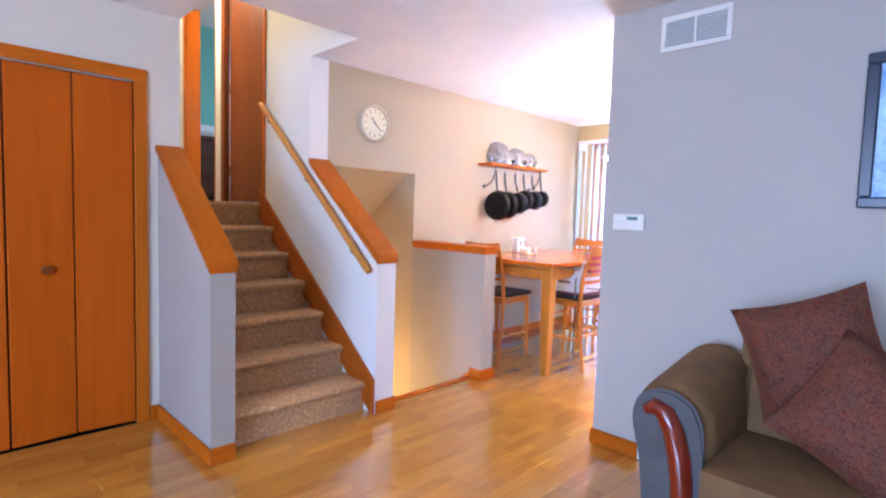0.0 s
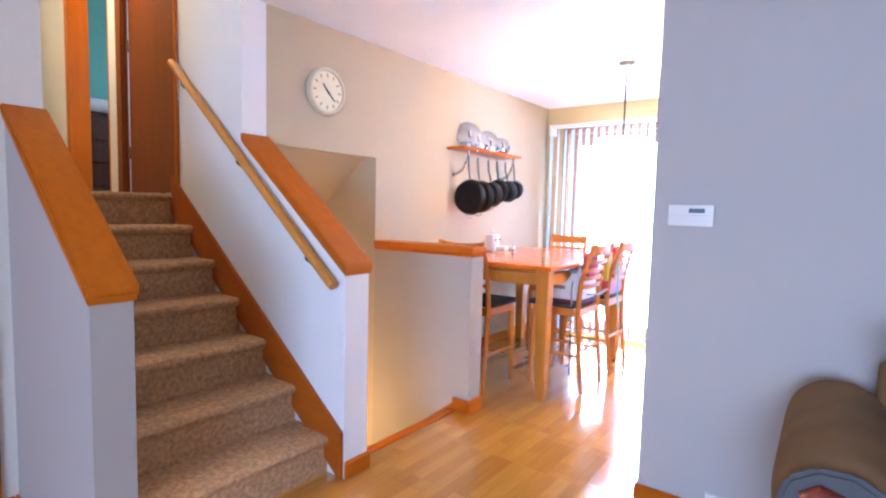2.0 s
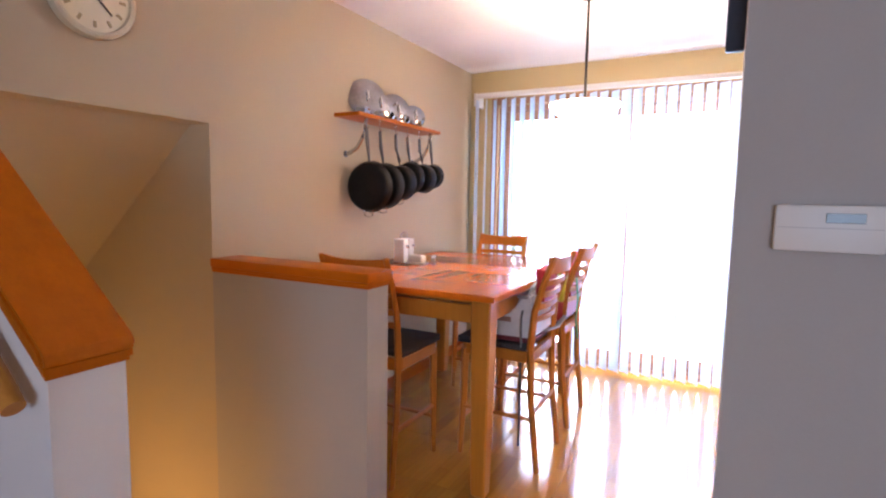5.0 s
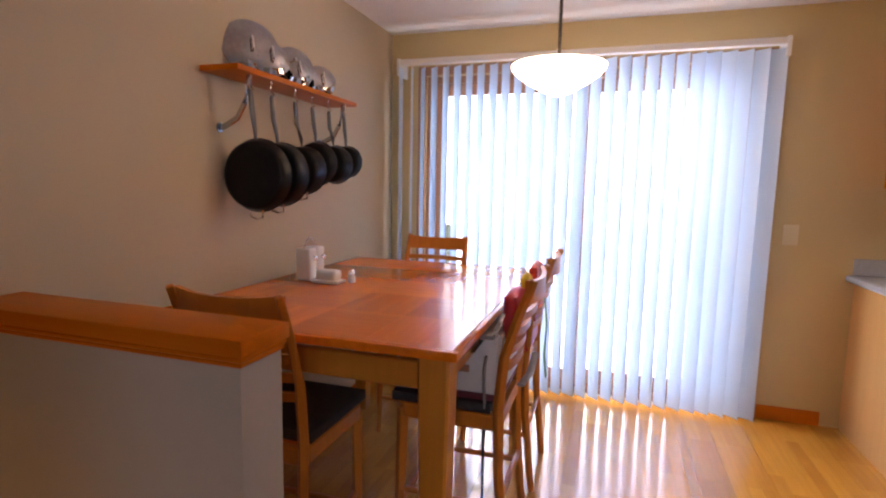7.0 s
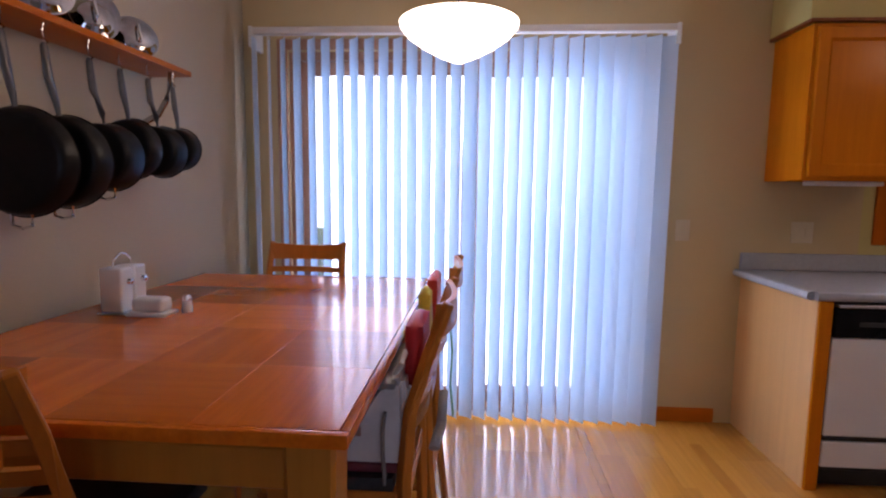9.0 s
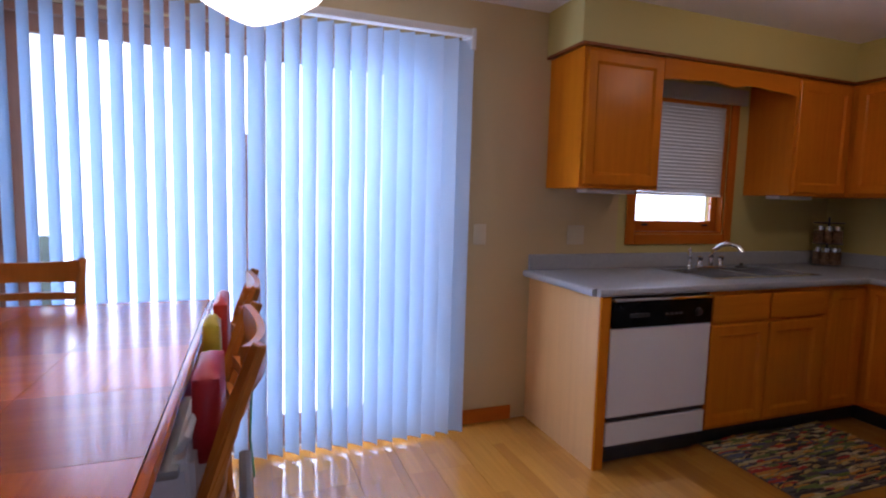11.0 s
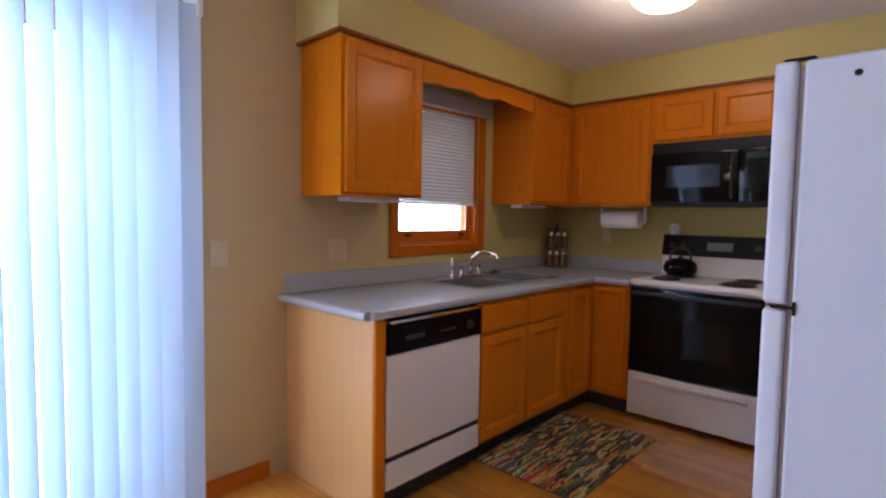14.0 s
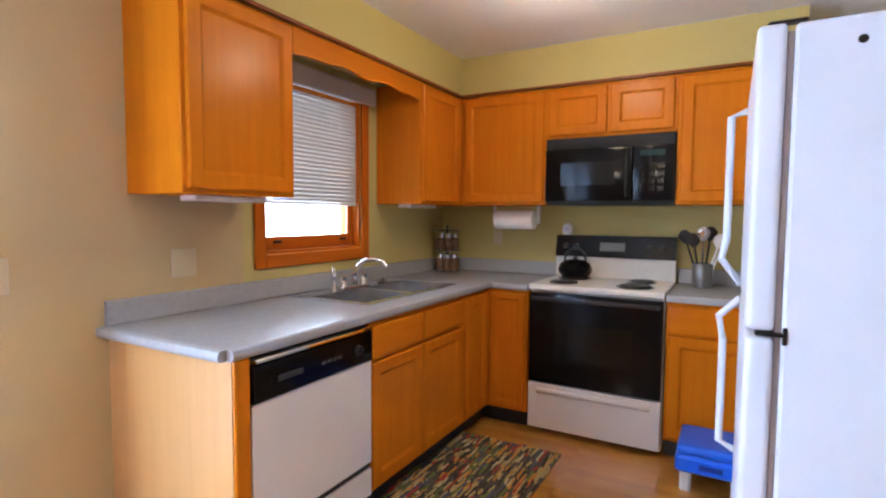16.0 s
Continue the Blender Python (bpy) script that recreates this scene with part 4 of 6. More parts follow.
finish("seat_pad", bm, SEAT, chair, "dark patterned seat pad", smooth=True)
for p, q in (((-CW / 2 + 0.03, 0.39, 0.20), (CW / 2 - 0.03, 0.39, 0.20)), ((-CW / 2 + 0.025, 0.01, 0.26), (-CW / 2 + 0.03, 0.39, 0.26)), ((CW / 2 - 0.025, 0.01, 0.26), (CW / 2 - 0.03, 0.39, 0.26)), ((-CW / 2 + 0.02, 0.01, 0.30), (CW / 2 - 0.02, 0.01, 0.30))):
    bm = bmesh.new()
    tube(bm, [p, q], 0.011, 8)
    finish("stretcher", bm, CHAIR_WOOD, chair, smooth=True)
chair.matrix_basis = pose(-1.285, 5.675, 0, 0, 0, 90)
copy_thing(chair, pose(-1.285, 6.25, 0, 0, 0, 90))
copy_thing(chair, pose(-1.985, 6.76, 0, 0, 0, 180))
copy_thing(chair, pose(-1.98, 5.045, 0, 0, 0, 0))

# booster seat on the nearer side chair
bs = thing("booster_seat", "white and grey child's booster seat strapped on a chair", "booster seat", (-1.46, 5.66, 0.64))
WP = mat("booster_white", (0.68, 0.68, 0.68), 0.45, vary=0.1, scale=12)
bm = bmesh.new()
prism(bm, [(-1.62, 0.66), (-1.62, 0.765), (-1.55, 0.785), (-1.395, 0.785), (-1.385, 0.86), (-1.315, 0.885), (-1.305, 0.66)], "y", 5.50, 5.82)
bmesh.ops.bevel(bm, geom=bm.edges[:], offset=0.014, segments=3, affect="EDGES")
finish("shell", bm, WP, bs, smooth=True)
box("base_pad", (-1.61, 5.505, 0.637), (-1.31, 5.815, 0.659), mat("maroon_base", (0.16, 0.02, 0.03), 0.6), bs, "maroon base", bev=0.006, seg=2)
box("tray_rim", (-1.390, 5.49, 0.855), (-1.335, 5.83, 0.873), mat("grey_rim", (0.25, 0.24, 0.22), 0.5), bs, "grey-brown rim", bev=0.008, seg=2)
bm = bmesh.new()
cushion(bm, (-1.325, 5.56, 0.83), (-1.275, 5.76, 1.0), 0.2)
finish("back_cushion", bm, mat("red_cushion", (0.42, 0.015, 0.025), 0.5, vary=0.2), bs, "bright red back cushion", smooth=True)
box("print_band", (-1.54, 5.494, 0.735), (-1.42, 5.4995, 0.76), mat("brown_print", (0.32, 0.17, 0.12), 0.6), bs, "brown printed band", bev=0.001)
bm = bmesh.new()
tube(bm, [(-1.36, 5.492, 0.80), (-1.365, 5.488, 0.76), (-1.365, 5.488, 0.70), (-1.36, 5.49, 0.62)], 0.012, 8, 0.4)
tube(bm, [(-1.24, 5.48, 0.72), (-1.235, 5.66, 0.70), (-1.24, 5.84, 0.72)], 0.014, 8, 0.4)
finish("strap", bm, mat("grey_webbing", (0.24, 0.23, 0.22), 0.8), bs, "grey webbing strap")
bm = bmesh.new()
tube(bm, [(-1.345, 5.55, 0.873), (-1.325, 5.53, 0.91), (-1.32, 5.56, 0.93), (-1.325, 5.60, 0.88)], 0.007, 8)
finish("loop", bm, PLASTIC, bs, "cream cord loop", smooth=True)
bm = bmesh.new()
tube(bm, [(-1.36, 5.50, 0.637), (-1.362, 5.49, 0.5), (-1.36, 5.49, 0.25), (-1.36, 5.49, 0.12)], 0.005, 6)
finish("hanging_strap", bm, BLACK_MATTE, bs, "thin black strap hanging down")
# red bib hung behind the farther chair, green ribbon
bm = bmesh.new()
tube(bm, [(-1.235, 6.04, 0.90), (-1.225, 6.05, 0.78), (-1.23, 6.04, 0.66), (-1.22, 6.06, 0.55)], 0.02, 8, 0.15)
tagged(finish("green_ribbon", bm, mat("green_cloth", (0.06, 0.28, 0.08), 0.7), smooth=True), "green cloth ribbon hanging from the chair back", "ribbon")
rb = thing("toddler_seat", "scarlet plastic toddler seat standing on a chair", "toddler seat", (-1.45, 6.25, 0.637))
bm = bmesh.new()
cushion(bm, (-1.325, 6.13, 0.76), (-1.285, 6.36, 1.02), 0.15)
part("backrest", bm, mat("scarlet_plastic", (0.55, 0.04, 0.015), 0.35), rb, smooth=True)
bm = bmesh.new()
cushion(bm, (-1.345, 6.03, 0.755), (-1.30, 6.125, 0.99), 0.2)
part("side_bolster", bm, mat("yellow_plastic", (0.62, 0.48, 0.02), 0.4, vary=0.15), rb, "yellow padded side", smooth=True)
box("base", (-1.60, 6.05, 0.638), (-1.30, 6.38, 0.76), mat("scarlet_base", (0.5, 0.035, 0.02), 0.35), rb, bev=0.02, seg=3)

# things on the table
tw = thing("napkin_holder", "white ceramic canister set with chrome knobs on the table", "canister", (-2.27, 5.930, TZ))
box("canister", (-2.335, 5.850, TZ + 0.008), (-2.262, 5.908, TZ + 0.15), PLASTIC, tw, bev=0.008, seg=3)
box("canister", (-2.335, 5.918, TZ + 0.008), (-2.262, 5.976, TZ + 0.15), PLASTIC, tw, bev=0.008, seg=3)
box("tray", (-2.345, 5.840, TZ), (-2.25, 5.986, TZ + 0.0078), STEEL, tw)
for y in (5.879, 5.947):
    bm = bmesh.new()
    lathe(bm, [(0, 0.02), (0.010, 0.018), (0.012, 0.008), (0.006, 0)], Matrix.Translation((-2.262, y, TZ + 0.105)) @ Matrix.Rotation(radians(90), 4, "Y"), 14)
    finish("knob", bm, CHROME, tw, "chrome knob", smooth=True)
bm = bmesh.new()
tube(bm, [(-2.30, 5.868, TZ + 0.148), (-2.30, 5.872, TZ + 0.17), (-2.30, 5.895, TZ + 0.188), (-2.30, 5.913, TZ + 0.192), (-2.30, 5.931, TZ + 0.188), (-2.30, 5.954, TZ + 0.17), (-2.30, 5.958, TZ + 0.148)], 0.0025, 8)
finish("wire_handle", bm, CHROME, tw, "thin arched wire handle", smooth=True)
bd = thing("butter_dish", "white lidded butter dish on the table", "dish", (-2.14, 5.880, TZ))
box("base", (-2.245, 5.835, TZ), (-2.115, 5.915, TZ + 0.012), PLASTIC, bd, bev=0.005, seg=2)
box("lid", (-2.232, 5.843, TZ + 0.0122), (-2.128, 5.907, TZ + 0.058), PLASTIC, bd, bev=0.018, seg=4)
sh = thing("salt_shaker", "small glass salt shaker with steel top on the table", "shaker", (-2.09, 5.920, TZ))
bm = bmesh.new()
lathe(bm, [(0, 0), (0.016, 0), (0.018, 0.006), (0.014, 0.04), (0, 0.04)], Matrix.Translation((-2.09, 5.920, TZ)), 16)
finish("jar", bm, mat("salt_glass", (0.6, 0.6, 0.6), 0.1), sh, smooth=True)
bm = bmesh.new()
lathe(bm, [(0.0145, 0.0405), (0.0145, 0.05), (0.008, 0.058), (0, 0.059)], Matrix.Translation((-2.09, 5.920, TZ)), 16)
finish("cap", bm, CHROME, sh, "steel cap", smooth=True)

# ---- pot rack with pans ----
SZ = 1.782
SY_0, SY_1 = 5.49, 6.44
rack = thing("pot_shelf", "orange wooden wall shelf on curved brackets, hooks below", "shelf", (XP, 6.05, SZ))
box("shelf_board", (XP + 0.001, SY_0, SZ), (XP + 0.178, SY_1, SZ + 0.022), OAK_Y, rack, bev=0.004, seg=2)
for y in (SY_0 + 0.10, SY_1 - 0.10):
    bm = bmesh.new()
    pts = [(XP + 0.012, y, SZ - 0.20), (XP + 0.03, y, SZ - 0.195), (XP + 0.09, y, SZ - 0.165), (XP + 0.125, y, SZ - 0.11), (XP + 0.145, y, SZ - 0.04), (XP + 0.15, y, SZ - 0.001)]
    tube(bm, pts, 0.008, 8, 1.6)
    lathe(bm, [(0, 0.008), (0.02, 0.006), (0.02, 0)], Matrix.Translation((XP + 0.001, y, SZ - 0.20)) @ Matrix.Rotation(radians(90), 4, "Y"), 12)
    finish("bracket", bm, BRUSHED, rack, "curved steel bracket", smooth=True)


def pan(y, r, depth, label, handle):
    """A pan that hangs by its handle, its flat bottom towards -y."""
    p = thing("frying_pan", label, "pan", (XP + 0.15, y, SZ - 0.1), group="pans on the rack")
    x = XP + 0.15
    ztop = SZ - 0.055
    zc = ztop - handle - r
    m = Matrix.Translation((x, y, zc)) @ Matrix.Rotation(radians(5), 4, "Z") @ Matrix.Rotation(radians(-90), 4, "X")
    bm = bmesh.new()
    lathe(bm, [(0, 0), (r * 0.80, 0), (r * 0.88, 0.004), (r * 0.94, 0.014), (r, depth), (r + 0.003, depth + 0.002), (r - 0.004, depth), (r * 0.92, 0.018), (r * 0.85, 0.007), (0, 0.006)], m, 40)
    body = finish("body", bm, IRON, p, smooth=True)
    bm = bmesh.new()
    tube(bm, [(x, y + depth * 0.6, zc + r - 0.004), (x, y + depth * 0.5, zc + r + 0.03), (x, y + 0.01, zc + r + handle * 0.5), (x, y, ztop - 0.01), (x, y, ztop)], [0.008, 0.011, 0.015, 0.013, 0.007], 10, 0.6)
    finish("handle", bm, mat("dark_handle", (0.10, 0.095, 0.09), 0.35, metal=0.7) if "dark_handle" not in bpy.data.materials else bpy.data.materials["dark_handle"], p, "long slim metal handle", smooth=True)
    bm = bmesh.new()
    tube(bm, [(x, y, ztop - 0.012), (x + 0.012, y, ztop), (x, y, ztop + 0.012), (x - 0.004, y, SZ - 0.022), (x, y, SZ - 0.012), (x, y, SZ + 0.004)], 0.003, 8)
    finish("hook", bm, STEEL, p, "small steel hook", smooth=True)
    return p, x, zc


pans = [(5.595, 0.147, 0.045, 0.187), (5.73, 0.136, 0.06, 0.19), (5.90, 0.11, 0.085, 0.19), (6.04, 0.104, 0.05, 0.16), (6.19, 0.097, 0.08, 0.165), (6.345, 0.083, 0.045, 0.158)]
for i, (y, r, d, h) in enumerate(pans):
    p, x, zc = pan(y, r, d, "large black frying pan hanging by its handle" if i == 0 else "black hard-anodised pan hanging from a hook", h)
    if i in (0, 1, 2):
        bm = bmesh.new()
        zb = zc - r
        tube(bm, [(x - 0.03, y + d * 0.5, zb + 0.008), (x - 0.028, y + d * 0.5, zb - 0.022), (x, y + d * 0.5, zb - 0.03), (x + 0.028, y + d * 0.5, zb - 0.022), (x + 0.03, y + d * 0.5, zb + 0.008)], 0.0045, 8)
        finish("helper_handle", bm, STEEL, p, "small steel loop handle", smooth=True)


LID = mat("lid_steel", (0.40, 0.40, 0.42), 0.06, metal=1.0, vary=0.25, scale=9)


def lid(y, r, tilt, x):
    l = thing("pan_lid", "domed polished steel pan lid standing on the shelf", "lid", (x, y, SZ + 0.022), group="lids on the shelf")
    m = Matrix.Translation((x, y, SZ + 0.0235 + r * math.cos(radians(tilt)))) @ Matrix.Rotation(radians(-38), 4, "Z") @ Matrix.Rotation(radians(90 - tilt), 4, "Y")
    bm = bmesh.new()
    lathe(bm, [(r, 0), (r, 0.006), (r * 0.93, 0.008), (r * 0.8, 0.017), (r * 0.5, 0.027), (0, 0.032), (0, 0.029), (r * 0.5, 0.024), (r * 0.92, 0.004)], m, 40)
    finish("dome", bm, LID, l, smooth=True)
    bm = bmesh.new()
    tube(bm, [m @ Vector(q) for q in ((-0.03, 0, 0.03), (-0.025, 0, 0.052), (0.025, 0, 0.052), (0.03, 0, 0.03))], 0.005, 8)
    finish("grip", bm, STEEL, l, "steel loop grip", smooth=True)


lid(5.715, 0.118, 14, XP + 0.06)
lid(5.765, 0.082, 22, XP + 0.12)
lid(6.02, 0.10, 14, XP + 0.06)
lid(5.955, 0.062, 22, XP + 0.125)
lid(6.235, 0.08, 16, XP + 0.08)

# ---- pendant lamp over the table ----
LX, LY = -1.215, 5.97
pl = thing("pendant_lamp", "white glass bowl pendant lamp, lit, on a dark rod", "lamp", (LX, LY, ZC))
DARK = mat("dark_bronze", (0.03, 0.025, 0.022), 0.4, metal=0.7)
bm = bmesh.new()
lathe(bm, [(0, ZC - 0.030), (0.045, ZC - 0.028), (0.062, ZC - 0.012), (0.062, ZC - 0.0005), (0, ZC - 0.0005)], Matrix.Translation((LX, LY, 0)), 28)
finish("canopy", bm, DARK, pl, smooth=True)
bm = bmesh.new()
tube(bm, [(LX, LY, ZC - 0.03), (LX, LY, 1.85)], 0.007, 10)
finish("rod", bm, DARK, pl, smooth=True)
bm = bmesh.new()
lathe(bm, [(0.0, 1.724), (0.018, 1.726), (0.062, 1.744), (0.118, 1.774), (0.160, 1.804), (0.181, 1.829), (0.183, 1.840), (0.177, 1.840), (0.160, 1.813), (0.120, 1.786), (0.06, 1.754), (0, 1.735)], Matrix.Translation((LX, LY, 0)), 40)
finish("shade", bm, mat("opal_glass_lit", (1.0, 0.80, 0.55), 0.3, vary=0.02, emit=27.0), pl, "glowing white opal glass bowl", smooth=True)
lamp("pendant_bulb", "POINT", Matrix.Translation((LX, LY, 1.92)), 11, (1.0, 0.72, 0.42), (0.06, 0.06))

# ---- kitchen ----
FY, FX = 6.655, 2.315                 # fronts of the cabinet bodies along the window wall and the stove wall


def door_front(name, axis, at, lo, hi, parent, wz, wr, depth=0.02, stile=0.055, label=""):
    """A framed cabinet front: axis is the way it faces ("y": towards -y, "x": towards -x), lo and hi are (along, z)."""
    (a0, z0), (a1, z1) = lo, hi

    def b(bm, p, q, d0, d1, bev):
        if axis == "y":
            block(bm, (p[0], at - d1, p[1]), (q[0], at - d0, q[1]), bev)
        else:
            block(bm, (at - d1, p[0], p[1]), (at - d0, q[0], q[1]), bev)
    bm = bmesh.new()
    rings = []
    for inset, d in ((0.0, 0.001), (0.0, depth - 0.005), (0.006, depth), (stile, depth), (stile + 0.013, depth - 0.011), (stile + 0.013, 0.001)):
        ring = []
        for p in ((a0 + inset, z0 + inset), (a1 - inset, z0 + inset), (a1 - inset, z1 - inset), (a0 + inset, z1 - inset)):
            ring.append(bm.verts.new((p[0], at - d, p[1]) if axis == "y" else (at - d, p[0], p[1])))
        rings.append(ring)
    for r0, r1 in zip(rings, rings[1:] + rings[:1]):
        for k in range(4):
            bm.faces.new((r0[k], r0[(k + 1) % 4], r1[(k + 1) % 4], r1[k]))
    d = finish(name, bm, wz, parent, label)
    bm = bmesh.new()
    b(bm, (a0 + stile + 0.012, z0 + stile + 0.012), (a1 - stile - 0.012, z1 - stile - 0.012), 0.0012, depth - 0.012, 0.0)
    finish("panel", bm, wz, d)
    return d


def drawer_front(axis, at, lo, hi, parent, m):
    (a0, z0), (a1, z1) = lo, hi
    if axis == "y":
        return box("drawer_front", (a0, at - 0.02, z0), (a1, at - 0.001, z1), m, parent, bev=0.006, seg=2)
    return box("drawer_front", (at - 0.02, a0, z0), (at - 0.001, a1, z1), m, parent, bev=0.006, seg=2)


# end panel and dishwasher
ep = thing("cabinet_end_panel", "pale maple cabinet end panel with an oak front edge", "cabinet panel", (0.38, 6.98, 0))
box("side_panel", (0.35, FY - 0.004, 0), (0.368, YS - 0.001, 0.872), PALE_SIDE, ep, bev=0.001)
box("front_edge", (0.35, FY - 0.021, 0.0), (0.409, FY - 0.0045, 0.872), CAB_Z, ep, "orange oak stile")
dw = thing("dishwasher", "white dishwasher with a black control panel and chrome strip", "dishwasher", (0.73, 6.9, 0))
D0, D1 = 0.413, 1.048
box("tub", (D0 + 0.01, FY, 0.09), (D1 - 0.01, YS - 0.03, 0.862), BLACK_MATTE, dw)
box("control_panel", (D0, FY - 0.028, 0.712), (D1, FY - 0.001, 0.842), BLACK, dw, "glossy black control panel", bev=0.005)
box("trim_strip", (D0 + 0.01, FY - 0.034, 0.845), (D1 - 0.005, FY - 0.002, 0.860), CHROME, dw, "chrome strip", bev=0.003)
box("door_panel", (D0, FY - 0.022, 0.262), (D1, FY - 0.001, 0.709), ENAMEL_LAMPLIT, dw, "white enamel door panel", bev=0.003)
box("gap_strip", (D0, FY - 0.014, 0.236), (D1, FY - 0.001, 0.260), BLACK_MATTE, dw)
box("lower_panel", (D0, FY - 0.022, 0.115), (D1, FY - 0.001, 0.234), ENAMEL_LAMPLIT, dw, "white lower panel", bev=0.003)
box("toe_kick", (D0, FY + 0.04, 0.0), (D1, FY + 0.05, 0.112), BLACK_MATTE, dw)
box("latch", (D0 + 0.10, FY - 0.034, 0.765), (D0 + 0.22, FY - 0.029, 0.785), BLACK_MATTE, dw)
bm = bmesh.new()
lathe(bm, [(0, 0.018), (0.018, 0.016), (0.022, 0)], Matrix.Translation((D1 - 0.10, FY - 0.028, 0.775)) @ Matrix.Rotation(radians(90), 4, "X"), 18)
finish("dial", bm, BLACK_MATTE, dw, smooth=True)
for k in range(4):
    box("button", (D0 + 0.32 + 0.03 * k, FY - 0.031, 0.768), (D0 + 0.343 + 0.03 * k, FY - 0.0285, 0.780), mat("button_grey", (0.035, 0.035, 0.038), 0.4) if k == 0 else bpy.data.materials["button_grey"], dw, bev=0.001)


def body_box(parent, lo, hi, m):
    return box("body", lo, hi, m, parent, bev=0.001)


# sink cabinet, corner cabinet
sc = thing("sink_cabinet", "honey oak base cabinet with two doors below the sink", "cabinet", (1.49, 6.98, 0))
body_box(sc, (1.053, FY, 0.105), (1.925, YS - 0.002, 0.70), CAB_Z)
blocks("front_frame", [((1.053, FY - 0.0005, 0.70), (1.068, FY + 0.02, 0.872)), ((1.91, FY - 0.0005, 0.70), (1.925, FY + 0.02, 0.872)), ((1.068, FY - 0.0005, 0.70), (1.91, FY + 0.02, 0.872))], CAB_X, sc)
for a, b in ((1.063, 1.482), (1.496, 1.915)):
    door_front("door", "y", FY, (a, 0.125), (b, 0.688), sc, CAB_Z, CAB_X)
    drawer_front("y", FY, (a, 0.705), (b, 0.85), sc, CAB_X)
box("toe_kick", (1.053, FY + 0.05, 0.0), (1.925, FY + 0.06, 0.104), BLACK_MATTE, sc)
cc = thing("corner_cabinet", "honey oak corner base cabinet with two narrow doors", "cabinet", (2.4, 6.9, 0))
body_box(cc, (2.14, FY, 0.105), (XK - 0.002, YS - 0.002, 0.872), CAB_Z)
body_box(cc, (1.9265, FY, 0.105), (2.1395, YS - 0.002, 0.70), CAB_Z)
box("front_frame", (1.9265, FY, 0.7005), (2.1395, FY + 0.02, 0.872), CAB_X, cc)
body_box(cc, (FX, 6.388, 0.105), (XK - 0.002, FY - 0.0005, 0.872), CAB_Z)
door_front("door", "y", FY, (1.985, 0.125), (2.27, 0.85), cc, CAB_Z, CAB_X)
door_front("door", "x", FX, (6.405, 0.125), (6.63, 0.85), cc, CAB_Z, CAB_Y, stile=0.035)
box("toe_kick", (1.9265, FY + 0.05, 0.0), (FX + 0.06, FY + 0.06, 0.104), BLACK_MATTE, cc)
box("toe_kick", (FX + 0.05, 6.388, 0.0), (FX + 0.06, FY + 0.049, 0.104), BLACK_MATTE, cc)
rc = thing("base_cabinet", "honey oak base cabinet with a drawer beside the stove", "cabinet", (2.5, 5.33, 0))
body_box(rc, (FX, 5.04, 0.105), (XK - 0.002, 5.598, 0.872), CAB_Z)
door_front("door", "x", FX, (5.15, 0.125), (5.582, 0.688), rc, CAB_Z, CAB_Y)
drawer_front("x", FX, (5.15, 0.705), (5.582, 0.85), rc, CAB_Y)
box("toe_kick", (FX + 0.05, 5.04, 0.0), (FX + 0.06, 5.598, 0.104), BLACK_MATTE, rc)

# worktop with the sink cut out
SKX0, SKX1, SKY0, SKY1 = 1.19, 2.07, 6.76, 7.23
wt = thing("worktop", "grey laminate worktop with an upstand, wrapping the corner", "worktop", (1.5, 6.95, 0.873))
CZ0, CZ1 = 0.873, 0.911
cells(bm := bmesh.new(), "z", [0.335, SKX0 + 0.02, SKX1 - 0.02, 2.315, XK - 0.001], [6.385, 6.655, SKY0 + 0.02, SKY1 - 0.02, YS - 0.001],
      lambda x, y: (y > 6.655 or x > 2.315) and not (SKX0 + 0.02 < x < SKX1 - 0.02 and SKY0 + 0.02 < y < SKY1 - 0.02), CZ0, CZ1)
finish("slab", bm, COUNTER, wt)


def edge_roll(p, q, name="front_edge"):
    bm = bmesh.new()
    along_x = abs(p[0] - q[0]) > abs(p[1] - q[1])
    prof = [(0.0, CZ0), (0.022, CZ0), (0.030, CZ0 + 0.008), (0.032, CZ0 + 0.02), (0.027, CZ1 - 0.005), (0.016, CZ1), (0.0, CZ1)]
    if along_x:
        prism(bm, [(p[1] - u, z) for u, z in prof], "x", p[0], q[0])
    else:
        prism(bm, [(p[0] - u, z) for u, z in prof], "y", p[1], q[1])
    return finish(name, bm, COUNTER, wt, smooth=True)


edge_roll((0.335, 6.6549), (2.3149, 6.6549))
edge_roll((2.3149, 6.385), (2.3149, 6.6225))
edge_roll((0.3349, 6.655), (0.3349, YS - 0.001))
box("upstand", (0.335, YS - 0.022, CZ1 + 0.0002), (XK - 0.0225, YS - 0.0012, 1.005), COUNTER, wt, bev=0.004)
box("upstand", (XK - 0.022, 6.385, CZ1 + 0.0002), (XK - 0.0012, YS - 0.0015, 1.005), COUNTER, wt, bev=0.004)
wt2 = thing("worktop_short", "short grey laminate worktop beside the stove", "worktop", (2.55, 5.4, 0.873))
box("slab", (2.285, 5.02, CZ0), (XK - 0.001, 5.60, CZ1), COUNTER, wt2, bev=0.008, seg=3)
box("upstand", (XK - 0.022, 5.02, CZ1 + 0.0002), (XK - 0.0012, 5.60, 1.005), COUNTER, wt2, bev=0.004)

